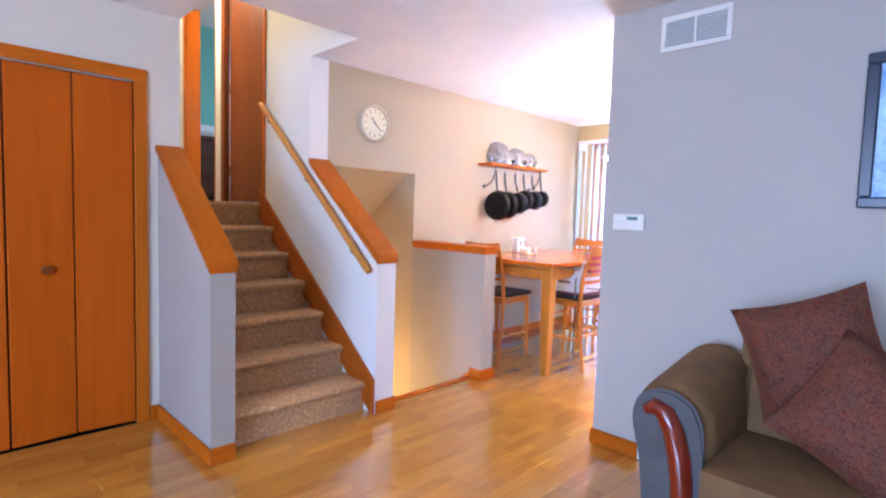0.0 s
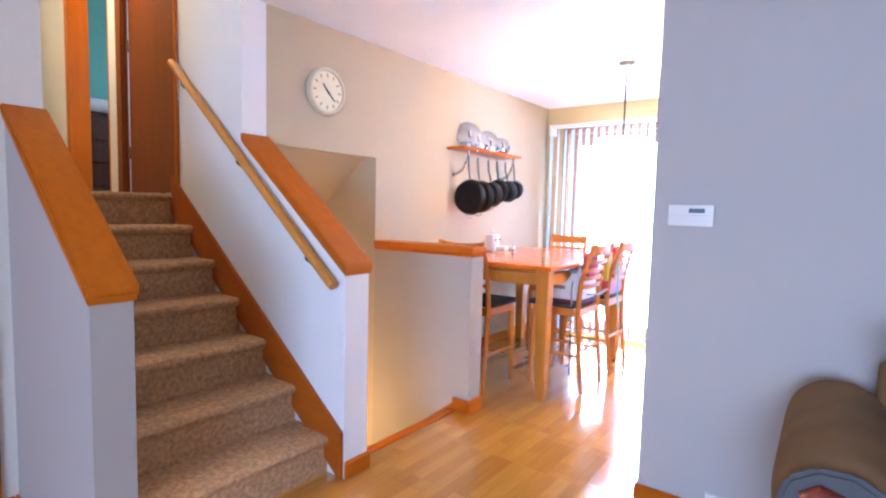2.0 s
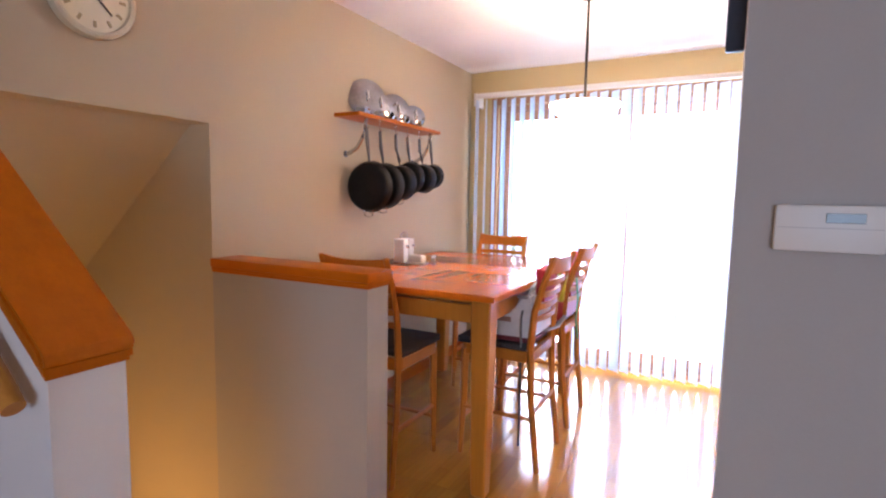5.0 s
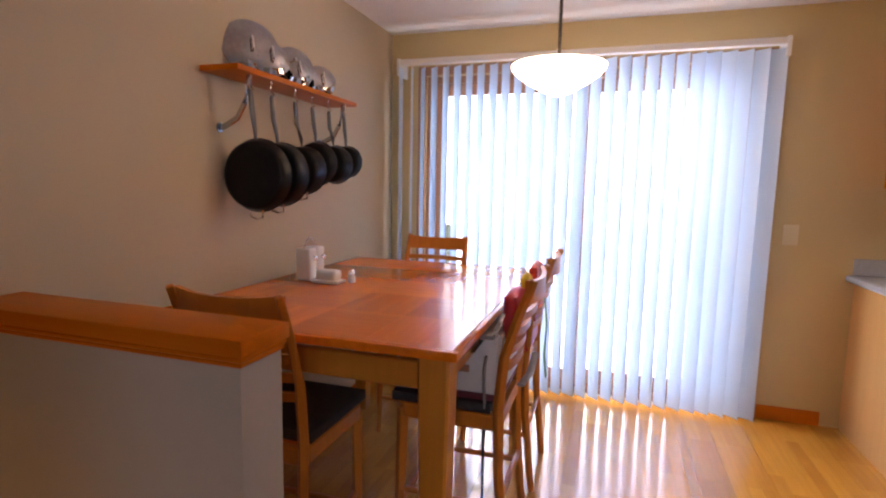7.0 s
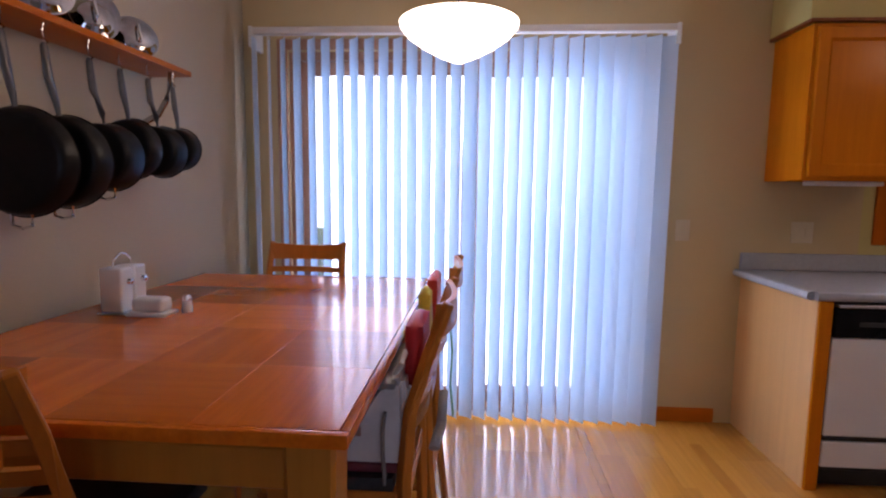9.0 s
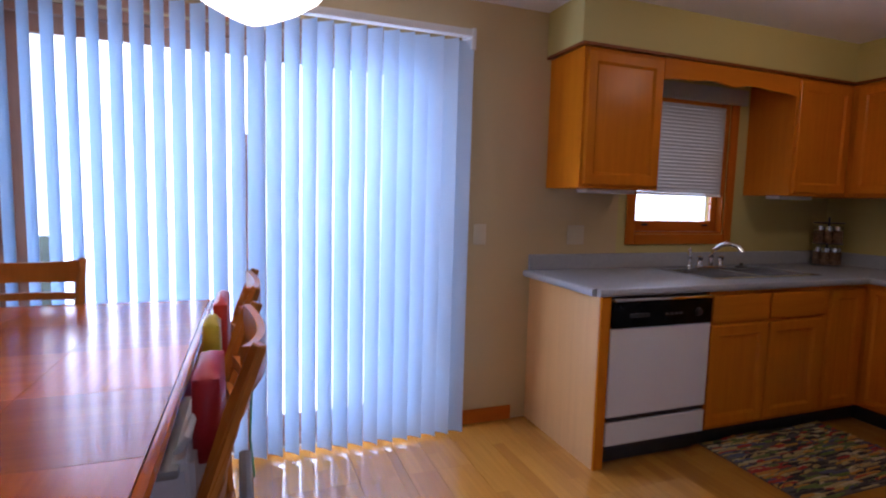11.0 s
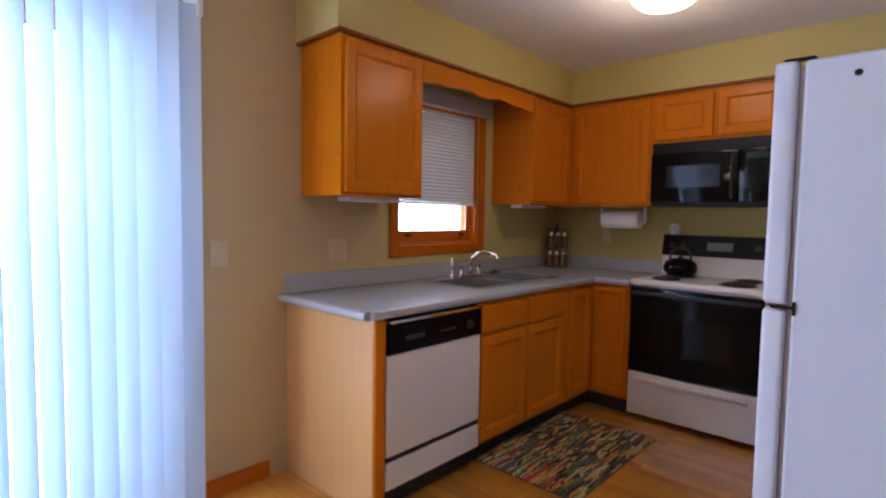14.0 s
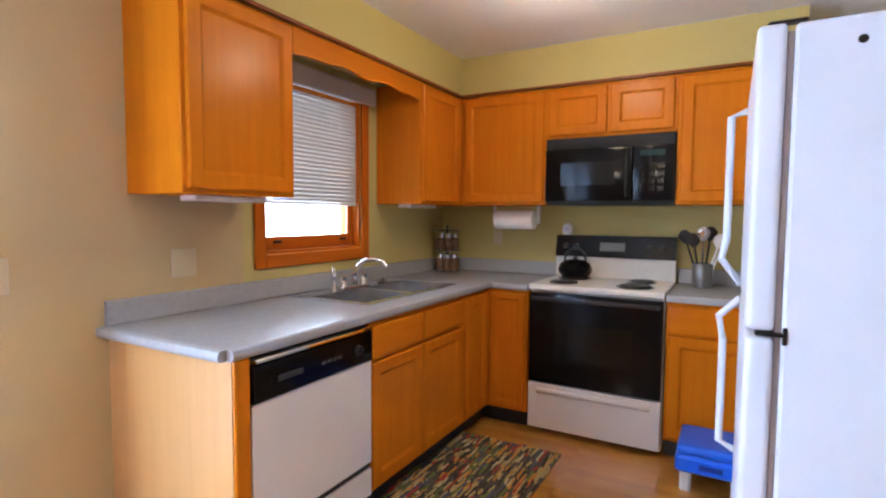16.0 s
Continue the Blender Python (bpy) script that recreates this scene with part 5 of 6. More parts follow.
# sink
sk = thing("kitchen_sink", "double-bowl stainless steel sink set in the worktop", "sink", (1.63, 6.99, CZ1))
bowls = ((SKX0 + 0.035, 1.60), (1.635, SKX1 - 0.035))
B0, B1 = SKY0 + 0.035, SKY1 - 0.085
bm = bmesh.new()
zr0, zr1 = CZ1 + 0.0005, CZ1 + 0.006
for lo, hi in (((SKX0, SKY0), (SKX1, B0)), ((SKX0, B1), (SKX1, SKY1)), ((SKX0, B0), (bowls[0][0], B1)), ((bowls[0][1], B0), (bowls[1][0], B1)), ((bowls[1][1], B0), (SKX1, B1))):
    block(bm, (*lo, zr0), (*hi, zr1))
finish("rim", bm, STEEL, sk)
for a, b in bowls:
    bm = bmesh.new()
    zt, zb = zr1 - 0.001, CZ1 - 0.17
    top = [(a, B0), (b, B0), (b, B1), (a, B1)]
    bot = [(a + 0.02, B0 + 0.02), (b - 0.02, B0 + 0.02), (b - 0.02, B1 - 0.02), (a + 0.02, B1 - 0.02)]
    vt = [bm.verts.new((*p, zt)) for p in top]
    v2 = [bm.verts.new((*p, zb)) for p in bot]
    vo = [bm.verts.new((p[0] + (0.003 if p[0] > (a + b) / 2 else -0.003), p[1] + (0.003 if p[1] > 6.98 else -0.003), zt)) for p in top]
    vp = [bm.verts.new((p[0], p[1], zb - 0.003)) for p in bot]
    for k in range(4):
        j = (k + 1) % 4
        bm.faces.new((vt[k], vt[j], v2[j], v2[k]))
        bm.faces.new((vo[k], vp[k], vp[j], vo[j]))
        bm.faces.new((vt[k], vo[k], vo[j], vt[j]))
    bm.faces.new(v2)
    bm.faces.new(list(reversed(vp)))
    bw = finish("bowl", bm, BRUSHED, sk)
    bm = bmesh.new()
    lathe(bm, [(0.042, 0.001), (0.040, 0.004), (0.03, 0.002), (0, 0.002)], Matrix.Translation(((a + b) / 2, (B0 + B1) / 2, zb)), 20)
    finish("drain", bm, CHROME, bw, smooth=True)
fc = thing("faucet", "chrome two-handle faucet with an arched spout and sprayer", "faucet", (1.610, 7.170, CZ1))
FZ = zr1 + 0.0003
box("deck_plate", (1.490, 7.155, FZ), (1.730, 7.205, FZ + 0.014), CHROME, fc, bev=0.006, seg=3)
bm = bmesh.new()
tube(bm, [(1.610, 7.180, FZ + 0.012), (1.610, 7.178, FZ + 0.07), (1.618, 7.160, FZ + 0.12), (1.635, 7.120, FZ + 0.155), (1.655, 7.070, FZ + 0.165), (1.675, 7.025, FZ + 0.15), (1.682, 7.005, FZ + 0.12)], [0.020, 0.018, 0.015, 0.014, 0.014, 0.014, 0.015], 16)
finish("spout", bm, CHROME, fc, smooth=True)
for x in (1.520, 1.700):
    bm = bmesh.new()
    lathe(bm, [(0.02, 0), (0.019, 0.02), (0.013, 0.03), (0.021, 0.042), (0.021, 0.06), (0, 0.064)], Matrix.Translation((x, 7.180, FZ + 0.0142)), 16)
    finish("tap_handle", bm, CHROME, fc, "chrome tap knob", smooth=True)
bm = bmesh.new()
lathe(bm, [(0.018, 0), (0.016, 0.02), (0.011, 0.035), (0.014, 0.07), (0.015, 0.10), (0.009, 0.125), (0, 0.13)], Matrix.Translation((1.435, 7.180, FZ)), 16)
finish("sprayer", bm, CHROME, fc, "upright chrome sprayer", smooth=True)
bm = bmesh.new()
lathe(bm, [(0.036, 0), (0.036, 0.006), (0.012, 0.009), (0.010, 0.02), (0.014, 0.024), (0, 0.027)], Matrix.Translation((1.890, 7.180, FZ)), 20)
tagged(finish("sink_stopper", bm, BLACK_MATTE, smooth=True), "black rubber stopper lying on the sink rim", "stopper")

# kitchen window with blind
wd = thing("window_1", "oak-cased kitchen window with sash", "window", ((KX0 + KX1) / 2, YS, KZ0), kind="structure")
box("casing", (KX0 - 0.07, YS - 0.018, KZ0 - 0.07), (KX0 - 0.001, YS - 0.001, KZ1 + 0.065), OAK_Z, wd)
box("casing", (KX1 + 0.001, YS - 0.018, KZ0 - 0.07), (KX1 + 0.07, YS - 0.001, KZ1 + 0.065), OAK_Z, wd)
box("casing", (KX0 - 0.0008, YS - 0.018, KZ0 - 0.07), (KX1 + 0.0008, YS - 0.001, KZ0 - 0.001), OAK_X, wd)
box("casing", (KX0 - 0.0008, YS - 0.018, KZ1 + 0.001), (KX1 + 0.0008, YS - 0.001, KZ1 + 0.065), OAK_X, wd)
box("reveal", (KX0, YS, KZ0), (KX0 + 0.012, YS + 0.12, KZ1), OAK_Z, wd, bev=0.001)
box("reveal", (KX1 - 0.012, YS, KZ0), (KX1, YS + 0.12, KZ1), OAK_Z, wd, bev=0.001)
box("sill", (KX0 + 0.0125, YS, KZ0), (KX1 - 0.0125, YS + 0.12, KZ0 + 0.014), OAK_X, wd, bev=0.001)
box("sash_rail", (KX0 + 0.055, YS + 0.05, KZ0 + 0.015), (KX1 - 0.055, YS + 0.085, KZ0 + 0.085), OAK_X, wd)
for x in (KX0 + 0.013, KX1 - 0.054):
    box("sash_stile", (x, YS + 0.05, KZ0 + 0.015), (x + 0.041, YS + 0.085, KZ1 - 0.01), OAK_Z, wd)
box("sash_rail", (KX0 + 0.055, YS + 0.05, KZ1 - 0.06), (KX1 - 0.055, YS + 0.085, KZ1 - 0.01), OAK_X, wd)
box("pane", (KX0 + 0.0545, YS + 0.064, KZ0 + 0.0855), (KX1 - 0.0545, YS + 0.068, KZ1 - 0.0605), GLASS, wd, bev=0).visible_shadow = False
for x in (KX0 + 0.10, KX1 - 0.14):
    box("sash_lock", (x, YS + 0.035, KZ0 + 0.05), (x + 0.05, YS + 0.0495, KZ0 + 0.065), DARK, wd)
mb = thing("mini_blind", "white slatted mini blind half lowered in the kitchen window", "blind", ((KX0 + KX1) / 2, YS + 0.02, KZ1))
SLATM = mat("blind_slat", (0.55, 0.54, 0.52), 0.45, vary=0.03)
bm = bmesh.new()
prism(bm, [(-0.0125, -0.003), (0.0, 0.0012), (0.0125, -0.003), (0.0125, -0.002), (0.0, 0.0022), (-0.0125, -0.002)], "x", KX0 + 0.016, KX1 - 0.016)
o = finish("slat", bm, SLATM)
sd = o.data
bpy.data.objects.remove(o)
for k in range(25):
    o = new("slat", sd)
    o.parent = mb
    o.matrix_parent_inverse = Matrix.Translation(-mb.location)
    o.matrix_basis = pose(0, YS + 0.022, 1.416 + 0.0235 * k, 77 + random.uniform(-1.5, 1.5), 0, 0)
box("bottom_rail", (KX0 + 0.016, YS + 0.012, 1.385), (KX1 - 0.016, YS + 0.034, 1.402), PLASTIC, mb)
box("headrail", (KX0 + 0.013, YS + 0.008, KZ1 - 0.03), (KX1 - 0.013, YS + 0.04, KZ1 - 0.002), PLASTIC, mb)
tagged(box("blind_valance", (KX0 - 0.085, YS - 0.055, 2.005), (KX1 + 0.095, YS - 0.0185, 2.105), mat("valance_fabric", (0.46, 0.43, 0.38), 0.85, vary=0.08, bump=0.2, fine=200), None, bev=0.006, seg=2), "taupe fabric-covered blind valance above the window", "valance")

# upper cabinets and the boxed soffit
UD = 0.335
UY, UX = YS - UD, XK - UD - 0.025
UZ0, UZ1 = 1.402, 2.145
structure(blocks("soffit_kitchen", [((0.41, UY - 0.012, UZ1 + 0.016), (XK, YS, ZC)), ((UX - 0.012, 5.0, UZ1 + 0.016), (XK, UY - 0.012, ZC))], WALL_YELLOW), "pale yellow boxed soffit above the cabinets", "soffit")
structure(blocks("soffit_trim", [((0.406, UY - 0.026, UZ1 + 0.001), (UX - 0.028, UY - 0.006, UZ1 + 0.0155)), ((UX - 0.026, 5.0, UZ1 + 0.001), (UX - 0.006, UY - 0.006, UZ1 + 0.0155)), ((0.406, UY - 0.005, UZ1 + 0.001), (0.43, YS - 0.001, UZ1 + 0.0155))], BROWN), "thin dark wooden strip under the soffit", "trim")


def upper(name, lo, hi, fronts, axis, label, z0=UZ0):
    u = thing(name, label, "wall cabinet", ((lo[0] + hi[0]) / 2, (lo[1] + hi[1]) / 2, z0), group="wall cabinets")
    box("body", (lo[0], lo[1], z0), (hi[0], hi[1], UZ1), CAB_Z, u, bev=0.002)
    at = UY if axis == "y" else UX
    for a, b in fronts:
        door_front("door", axis, at, (a, z0 + 0.018), (b, UZ1 - 0.018), u, CAB_Z, CAB_X if axis == "y" else CAB_Y, stile=0.055)
    return u


u = upper("wall_cabinet", (0.435, UY), (0.968, YS - 0.001), [(0.452, 0.952)], "y", "honey oak wall cabinet with a framed door beside the window")
box("undercabinet_lamp", (0.56, UY + 0.10, UZ0 - 0.022), (0.90, UY + 0.20, UZ0 - 0.0005), PLASTIC, u, "slim white light under the cabinet")
u = upper("wall_cabinet", (2.03, UY), (XK - 0.002, YS - 0.001), [(2.045, UX - 0.03)], "y", "honey oak corner wall cabinet")
box("undercabinet_lamp", (2.08, UY + 0.10, UZ0 - 0.022), (2.4, UY + 0.20, UZ0 - 0.0005), PLASTIC, u, "slim white light under the cabinet")
upper("wall_cabinet", (UX, 6.370), (XK - 0.002, UY - 0.0005), [(6.387, UY - 0.04)], "x", "honey oak wall cabinet beside the microwave")
upper("wall_cabinet", (UX, 5.598), (XK - 0.002, 6.3695), [(5.615, 5.972), (5.992, 6.352)], "x", "short honey oak cabinet with two doors above the microwave", 1.822)
upper("wall_cabinet", (UX, 5.03), (XK - 0.002, 5.5975), [(5.13, 5.575)], "x", "honey oak wall cabinet above the short worktop")
va = bmesh.new()
pts = [(0.969, UZ1), (2.029, UZ1)]
low = []
for k in range(41):
    x = 2.029 - 1.06 * k / 40
    s = (x - 1.499) / 0.53
    z = 2.045 - 0.008 * abs(s) ** 3 - 0.012 * math.cos(s * 9.4) * (1 - abs(s)) - 0.012 * max(0, abs(s) - 0.78) / 0.22
    low.append((x, z))
prism(va, pts + low, "y", UY - 0.001, UY + 0.018)
tagged(finish("window_valance", va, CAB_X), "scalloped honey oak valance between the wall cabinets", "valance")
# cabinet over the fridge
of = thing("fridge_cabinet", "honey oak cabinet above the refrigerator", "wall cabinet", (0.9, 4.63, 1.80))
box("body", (0.47, 4.462, 1.80), (1.29, 4.80, UZ1), CAB_Z, of, bev=0.002)
for a, b in ((0.485, 0.87), (0.885, 1.275)):
    box("door", (a, 4.801, 1.82), (b, 4.82, UZ1 - 0.02), CAB_Z, of, bev=0.005)

# stove
st = thing("stove", "white electric stove with black oven door and coil burners", "stove", (2.53, 6.06, 0))
S0, S1, SFX = 5.607, 6.373, 2.297
box("body", (SFX + 0.03, S0, 0.03), (XK - 0.02, S1, 0.885), ENAMEL_LAMPLIT, st, bev=0.004)
box("cooktop", (SFX - 0.012, S0 - 0.003, 0.886), (XK - 0.07, S1 + 0.003, 0.922), ENAMEL_LAMPLIT, st, "white enamel cooktop", bev=0.010, seg=3)
od = box("oven_door", (SFX - 0.012, S0 + 0.006, 0.325), (SFX + 0.029, S1 - 0.006, 0.872), BLACK, st, "glossy black glass oven door", bev=0.006, seg=2)
box("door_handle", (SFX - 0.045, S0 + 0.02, 0.828), (SFX - 0.0125, S1 - 0.02, 0.85), BLACK_MATTE, od, bev=0.008, seg=2)
box("oven_window", (SFX - 0.0135, S0 + 0.16, 0.46), (SFX - 0.0122, S1 - 0.16, 0.70), mat("oven_glass", (0.006, 0.006, 0.007), 0.09, spec=0.18), od, bev=0)
dwr = box("drawer", (SFX - 0.014, S0 + 0.004, 0.04), (SFX + 0.029, S1 - 0.004, 0.315), ENAMEL_LAMPLIT, st, "white storage drawer", bev=0.006, seg=2)
bm = bmesh.new()
prism(bm, [(SFX - 0.0145, 0.292), (SFX - 0.030, 0.285), (SFX - 0.030, 0.272), (SFX - 0.0145, 0.255)], "y", S0 + 0.06, S1 - 0.06)
finish("drawer_lip", bm, ENAMEL_LAMPLIT, dwr)
bm = bmesh.new()
prism(bm, [(XK - 0.022, 0.9225), (XK - 0.022, 1.195), (XK - 0.06, 1.195), (XK - 0.085, 1.06), (XK - 0.078, 0.9225)], "y", S0, S1)
finish("back_guard", bm, ENAMEL_LAMPLIT, st)
bm = bmesh.new()
prism(bm, [(XK - 0.087, 1.058), (XK - 0.061, 1.197), (XK - 0.02, 1.200), (XK - 0.02, 1.203), (XK - 0.068, 1.203), (XK - 0.096, 1.058)], "y", S0 - 0.002, S1 + 0.002)
cp = finish("control_panel", bm, BLACK, st, "black control panel")
MC2 = Matrix.Translation((XK - 0.083, 0, 1.13)) @ Matrix.Rotation(radians(-79), 4, "Y")
for y in (5.685, 5.765, 6.235, 6.305):
    bm = bmesh.new()
    lathe(bm, [(0, 0.022), (0.016, 0.02), (0.02, 0.0)], Matrix.Translation((0, y, 0)) @ MC2, 18)
    finish("knob", bm, BLACK_MATTE, cp, smooth=True)
bm = bmesh.new()
block(bm, (-0.028, -0.08, 0.0), (0.028, 0.08, 0.003))
bmesh.ops.transform(bm, matrix=Matrix.Translation((0, 5.995, 0)) @ MC2, verts=bm.verts)
finish("clock_panel", bm, mat("clock_panel_grey", (0.18, 0.19, 0.18), 0.3), cp, "grey clock panel")
for x, y, r in ((2.445, 6.205, 0.075), (2.445, 5.785, 0.095), (2.705, 6.205, 0.095), (2.705, 5.785, 0.075)):
    bm = bmesh.new()
    lathe(bm, [(r + 0.012, 0.0), (r + 0.012, 0.004), (r + 0.004, 0.003), (r * 0.6, 0.0015), (0, 0.0015)], Matrix.Translation((x, y, 0.9222)), 32)
    bn = finish("burner", bm, BLACK, st, "round black drip pan", smooth=True)
    bm = bmesh.new()
    spiral = [(x + (0.014 + (r - 0.018) * t / 90) * math.cos(t * 0.42), y + (0.014 + (r - 0.018) * t / 90) * math.sin(t * 0.42), 0.932) for t in range(91)]
    tube(bm, spiral, 0.0045, 6)
    finish("coil", bm, BLACK_MATTE, bn, "black spiral heating coil", smooth=True)
kt = thing("kettle", "round glossy black kettle standing on a burner", "kettle", (2.705, 6.205, 0.937))
bm = bmesh.new()
lathe(bm, [(0, 0), (0.085, 0), (0.105, 0.02), (0.110, 0.05), (0.096, 0.085), (0.06, 0.105), (0.034, 0.11), (0, 0.112)], Matrix.Translation((2.705, 6.205, 0.937)), 32)
finish("body", bm, BLACK, kt, smooth=True)
bm = bmesh.new()
tube(bm, [(2.705, 6.275, 1.02), (2.705, 6.270, 1.08), (2.705, 6.235, 1.115), (2.705, 6.175, 1.115), (2.705, 6.140, 1.08), (2.705, 6.135, 1.02)], 0.009, 10)
finish("handle", bm, BLACK_MATTE, kt, smooth=True)
bm = bmesh.new()
tube(bm, [(2.630, 6.175, 0.99), (2.605, 6.165, 1.02), (2.590, 6.160, 1.045)], [0.018, 0.014, 0.011], 10)
finish("spout", bm, BLACK, kt, smooth=True)
bm = bmesh.new()
lathe(bm, [(0.014, 0), (0.016, 0.012), (0, 0.02)], Matrix.Translation((2.705, 6.205, 1.048)), 14)
finish("lid_knob", bm, BLACK_MATTE, kt, smooth=True)
tm = thing("kitchen_timer", "small white egg-shaped timer on the stove guard", "timer", (XK - 0.045, 6.305, 1.203))
bm = bmesh.new()
lathe(bm, [(0, 0), (0.03, 0.002), (0.038, 0.03), (0.034, 0.06), (0.018, 0.078), (0, 0.08)], Matrix.Translation((XK - 0.044, 6.305, 1.2035)), 24)
finish("body", bm, PLASTIC, tm, smooth=True)
box("face", (XK - 0.084, 6.287, 1.225), (XK - 0.078, 6.323, 1.26), mat("timer_face", (0.5, 0.5, 0.6), 0.3), tm)

# microwave
mw = thing("microwave", "black over-the-range microwave with a glass door", "microwave", (2.68, 6.05, 1.385))
M0, M1, MX = 5.602, 6.364, 2.522
box("body", (MX + 0.03, M0, 1.410), (XK - 0.003, M1, 1.820), BLACK_MATTE, mw, bev=0.004)
md = box("door", (MX, 5.832, 1.427), (MX + 0.029, M1 - 0.002, 1.747), BLACK, mw, "glossy black door", bev=0.008, seg=2)
box("door_window", (MX - 0.0012, 5.932, 1.522), (MX - 0.0002, 6.262, 1.662), mat("mw_window", (0.02, 0.02, 0.022), 0.06, spec=0.35), md, "dark glass window", bev=0)
bm = bmesh.new()
tube(bm, [(MX - 0.004, 5.862, 1.452), (MX - 0.022, 5.862, 1.472), (MX - 0.022, 5.862, 1.702), (MX - 0.004, 5.862, 1.722)], 0.009, 8)
finish("door_handle", bm, BLACK_MATTE, md, smooth=True)
pn = box("control_panel", (MX, M0 + 0.002, 1.427), (MX + 0.029, 5.829, 1.747), BLACK, mw, bev=0.006, seg=2)
box("display", (MX - 0.001, M0 + 0.05, 1.687), (MX - 0.0002, 5.792, 1.722), mat("mw_display", (0.02, 0.05, 0.05), 0.1), pn, bev=0)
KEY_BLACK = mat("key_black", (0.009, 0.009, 0.010), 0.14, spec=0.18)
for r in range(4):
    for c in range(3):
        box("key", (MX - 0.0005, M0 + 0.055 + 0.05 * c, 1.482 + 0.045 * r), (MX - 0.0002, M0 + 0.09 + 0.05 * c, 1.507 + 0.045 * r), KEY_BLACK, pn, bev=0)
for k in range(5):
    box("vent_slat", (MX + 0.004, M0 + 0.006, 1.757 + 0.012 * k), (MX + 0.029, M1 - 0.006, 1.764 + 0.012 * k), BLACK_MATTE, mw, bev=0.001)
box("underside", (MX + 0.01, M0 + 0.01, 1.402), (XK - 0.02, M1 - 0.01, 1.409), BLACK_MATTE, mw)

# fridge
fr = thing("refrigerator", "white top-freezer refrigerator with long bar handles", "refrigerator", (0.75, 4.88, 0))
R0, R1, RF = 0.455, 1.165, 5.212
FH = 1.69
bm = bmesh.new()
block(bm, (R0, 4.50, 0.03), (R1, RF, FH), 0.006)
finish("cabinet", bm, APPLIANCE_DAYLIT, fr)
box("gasket", (R0 + 0.012, RF + 0.0005, 0.10), (R1 - 0.012, RF + 0.012, FH - 0.01), mat("gasket", (0.45, 0.40, 0.40), 0.6), fr, "pinkish grey door gasket", bev=0.002)
fd = box("freezer_door", (R0 - 0.003, RF + 0.0125, 1.108), (R1 + 0.003, RF + 0.062, FH + 0.003), APPLIANCE_DAYLIT, fr, "white freezer door", bev=0.012, seg=3)
ld = box("fridge_door", (R0 - 0.003, RF + 0.0125, 0.10), (R1 + 0.003, RF + 0.062, 1.096), APPLIANCE_DAYLIT, fr, "white refrigerator door", bev=0.012, seg=3)
box("grille", (R0 + 0.02, RF + 0.002, 0.012), (R1 - 0.02, RF + 0.03, 0.095), BLACK_MATTE, fr)
HX = R1 - 0.045
for pts, d in (([(HX, RF + 0.062, 1.65), (HX, RF + 0.105, 1.635), (HX, RF + 0.105, 1.26), (HX, RF + 0.118, 1.20), (HX, RF + 0.062, 1.125)], fd), ([(HX, RF + 0.062, 1.08), (HX, RF + 0.118, 1.02), (HX, RF + 0.105, 0.95), (HX, RF + 0.105, 0.62), (HX, RF + 0.062, 0.60)], ld)):
    bm = bmesh.new()
    tube(bm, pts, 0.011, 10)
    finish("bar_handle", bm, APPLIANCE_DAYLIT, d, "white bar handle", smooth=True)
bm = bmesh.new()
block(bm, (R0 - 0.004, RF - 0.004, 1.0985), (R0 + 0.03, RF + 0.045, 1.1055), 0.002)
block(bm, (R0 - 0.004, RF - 0.009, 1.084), (R0 - 0.0005, RF - 0.001, 1.118), 0.0015)
finish("middle_hinge", bm, DARK, fr, "dark metal hinge")
box("top_hinge", (R0 + 0.004, RF - 0.02, FH + 0.0035), (R0 + 0.03, RF + 0.045, FH + 0.010), DARK, fr, "dark metal hinge", bev=0.004)
bm = bmesh.new()
lathe(bm, [(0, 0.004), (0.006, 0.003), (0.008, 0)], Matrix.Translation((R0, RF - 0.10, FH - 0.045)) @ Matrix.Rotation(radians(-90), 4, "Y"), 12)
finish("side_screw", bm, DARK, fr, smooth=True)
for x in (R0 + 0.04, R1 - 0.08):
    for y in (4.54, RF - 0.08):
        box("foot", (x, y, 0), (x + 0.04, y + 0.04, 0.0295), BLACK_MATTE, fr)

# small kitchen things
pt = thing("paper_towel", "white paper towel roll on a holder under the cabinet", "paper towel", (2.70, 6.630, 1.29))
bm = bmesh.new()
lathe(bm, [(0.02, 0), (0.062, 0), (0.064, 0.004), (0.064, 0.276), (0.062, 0.28), (0.02, 0.28)], Matrix.Translation((2.70, 6.770, 1.304)) @ Matrix.Rotation(radians(90), 4, "X"), 32)
finish("roll", bm, mat("paper", (0.82, 0.81, 0.79), 0.9, vary=0.03, bump=0.2, fine=200), pt, smooth=True)
bm = bmesh.new()
tube(bm, [(2.70, 6.785, 1.304), (2.70, 6.460, 1.304)], 0.012, 12)
for y in (6.785, 6.460):
    block(bm, (2.68, y - 0.005, 1.28), (2.72, y + 0.005, UZ0 - 0.001), 0.003)
finish("holder", bm, PLASTIC, pt)
sr = thing("spice_rack", "dark carousel spice rack with two tiers of steel-capped jars", "spice rack", (2.74, 7.19, CZ1))
bm = bmesh.new()
for z in (0.0, 0.155, 0.305):
    lathe(bm, [(0, z), (0.095, z), (0.095, z + 0.008), (0, z + 0.008)], Matrix.Translation((2.74, 7.19, CZ1 + 0.0005)), 28)
tube(bm, [(2.74, 7.19, CZ1 + 0.004), (2.74, 7.19, CZ1 + 0.35)], 0.008, 10)
finish("stand", bm, BLACK_MATTE, sr, smooth=True)
JAR = mat("spice_jar", (0.16, 0.09, 0.05), 0.15, vary=0.5, scale=30)
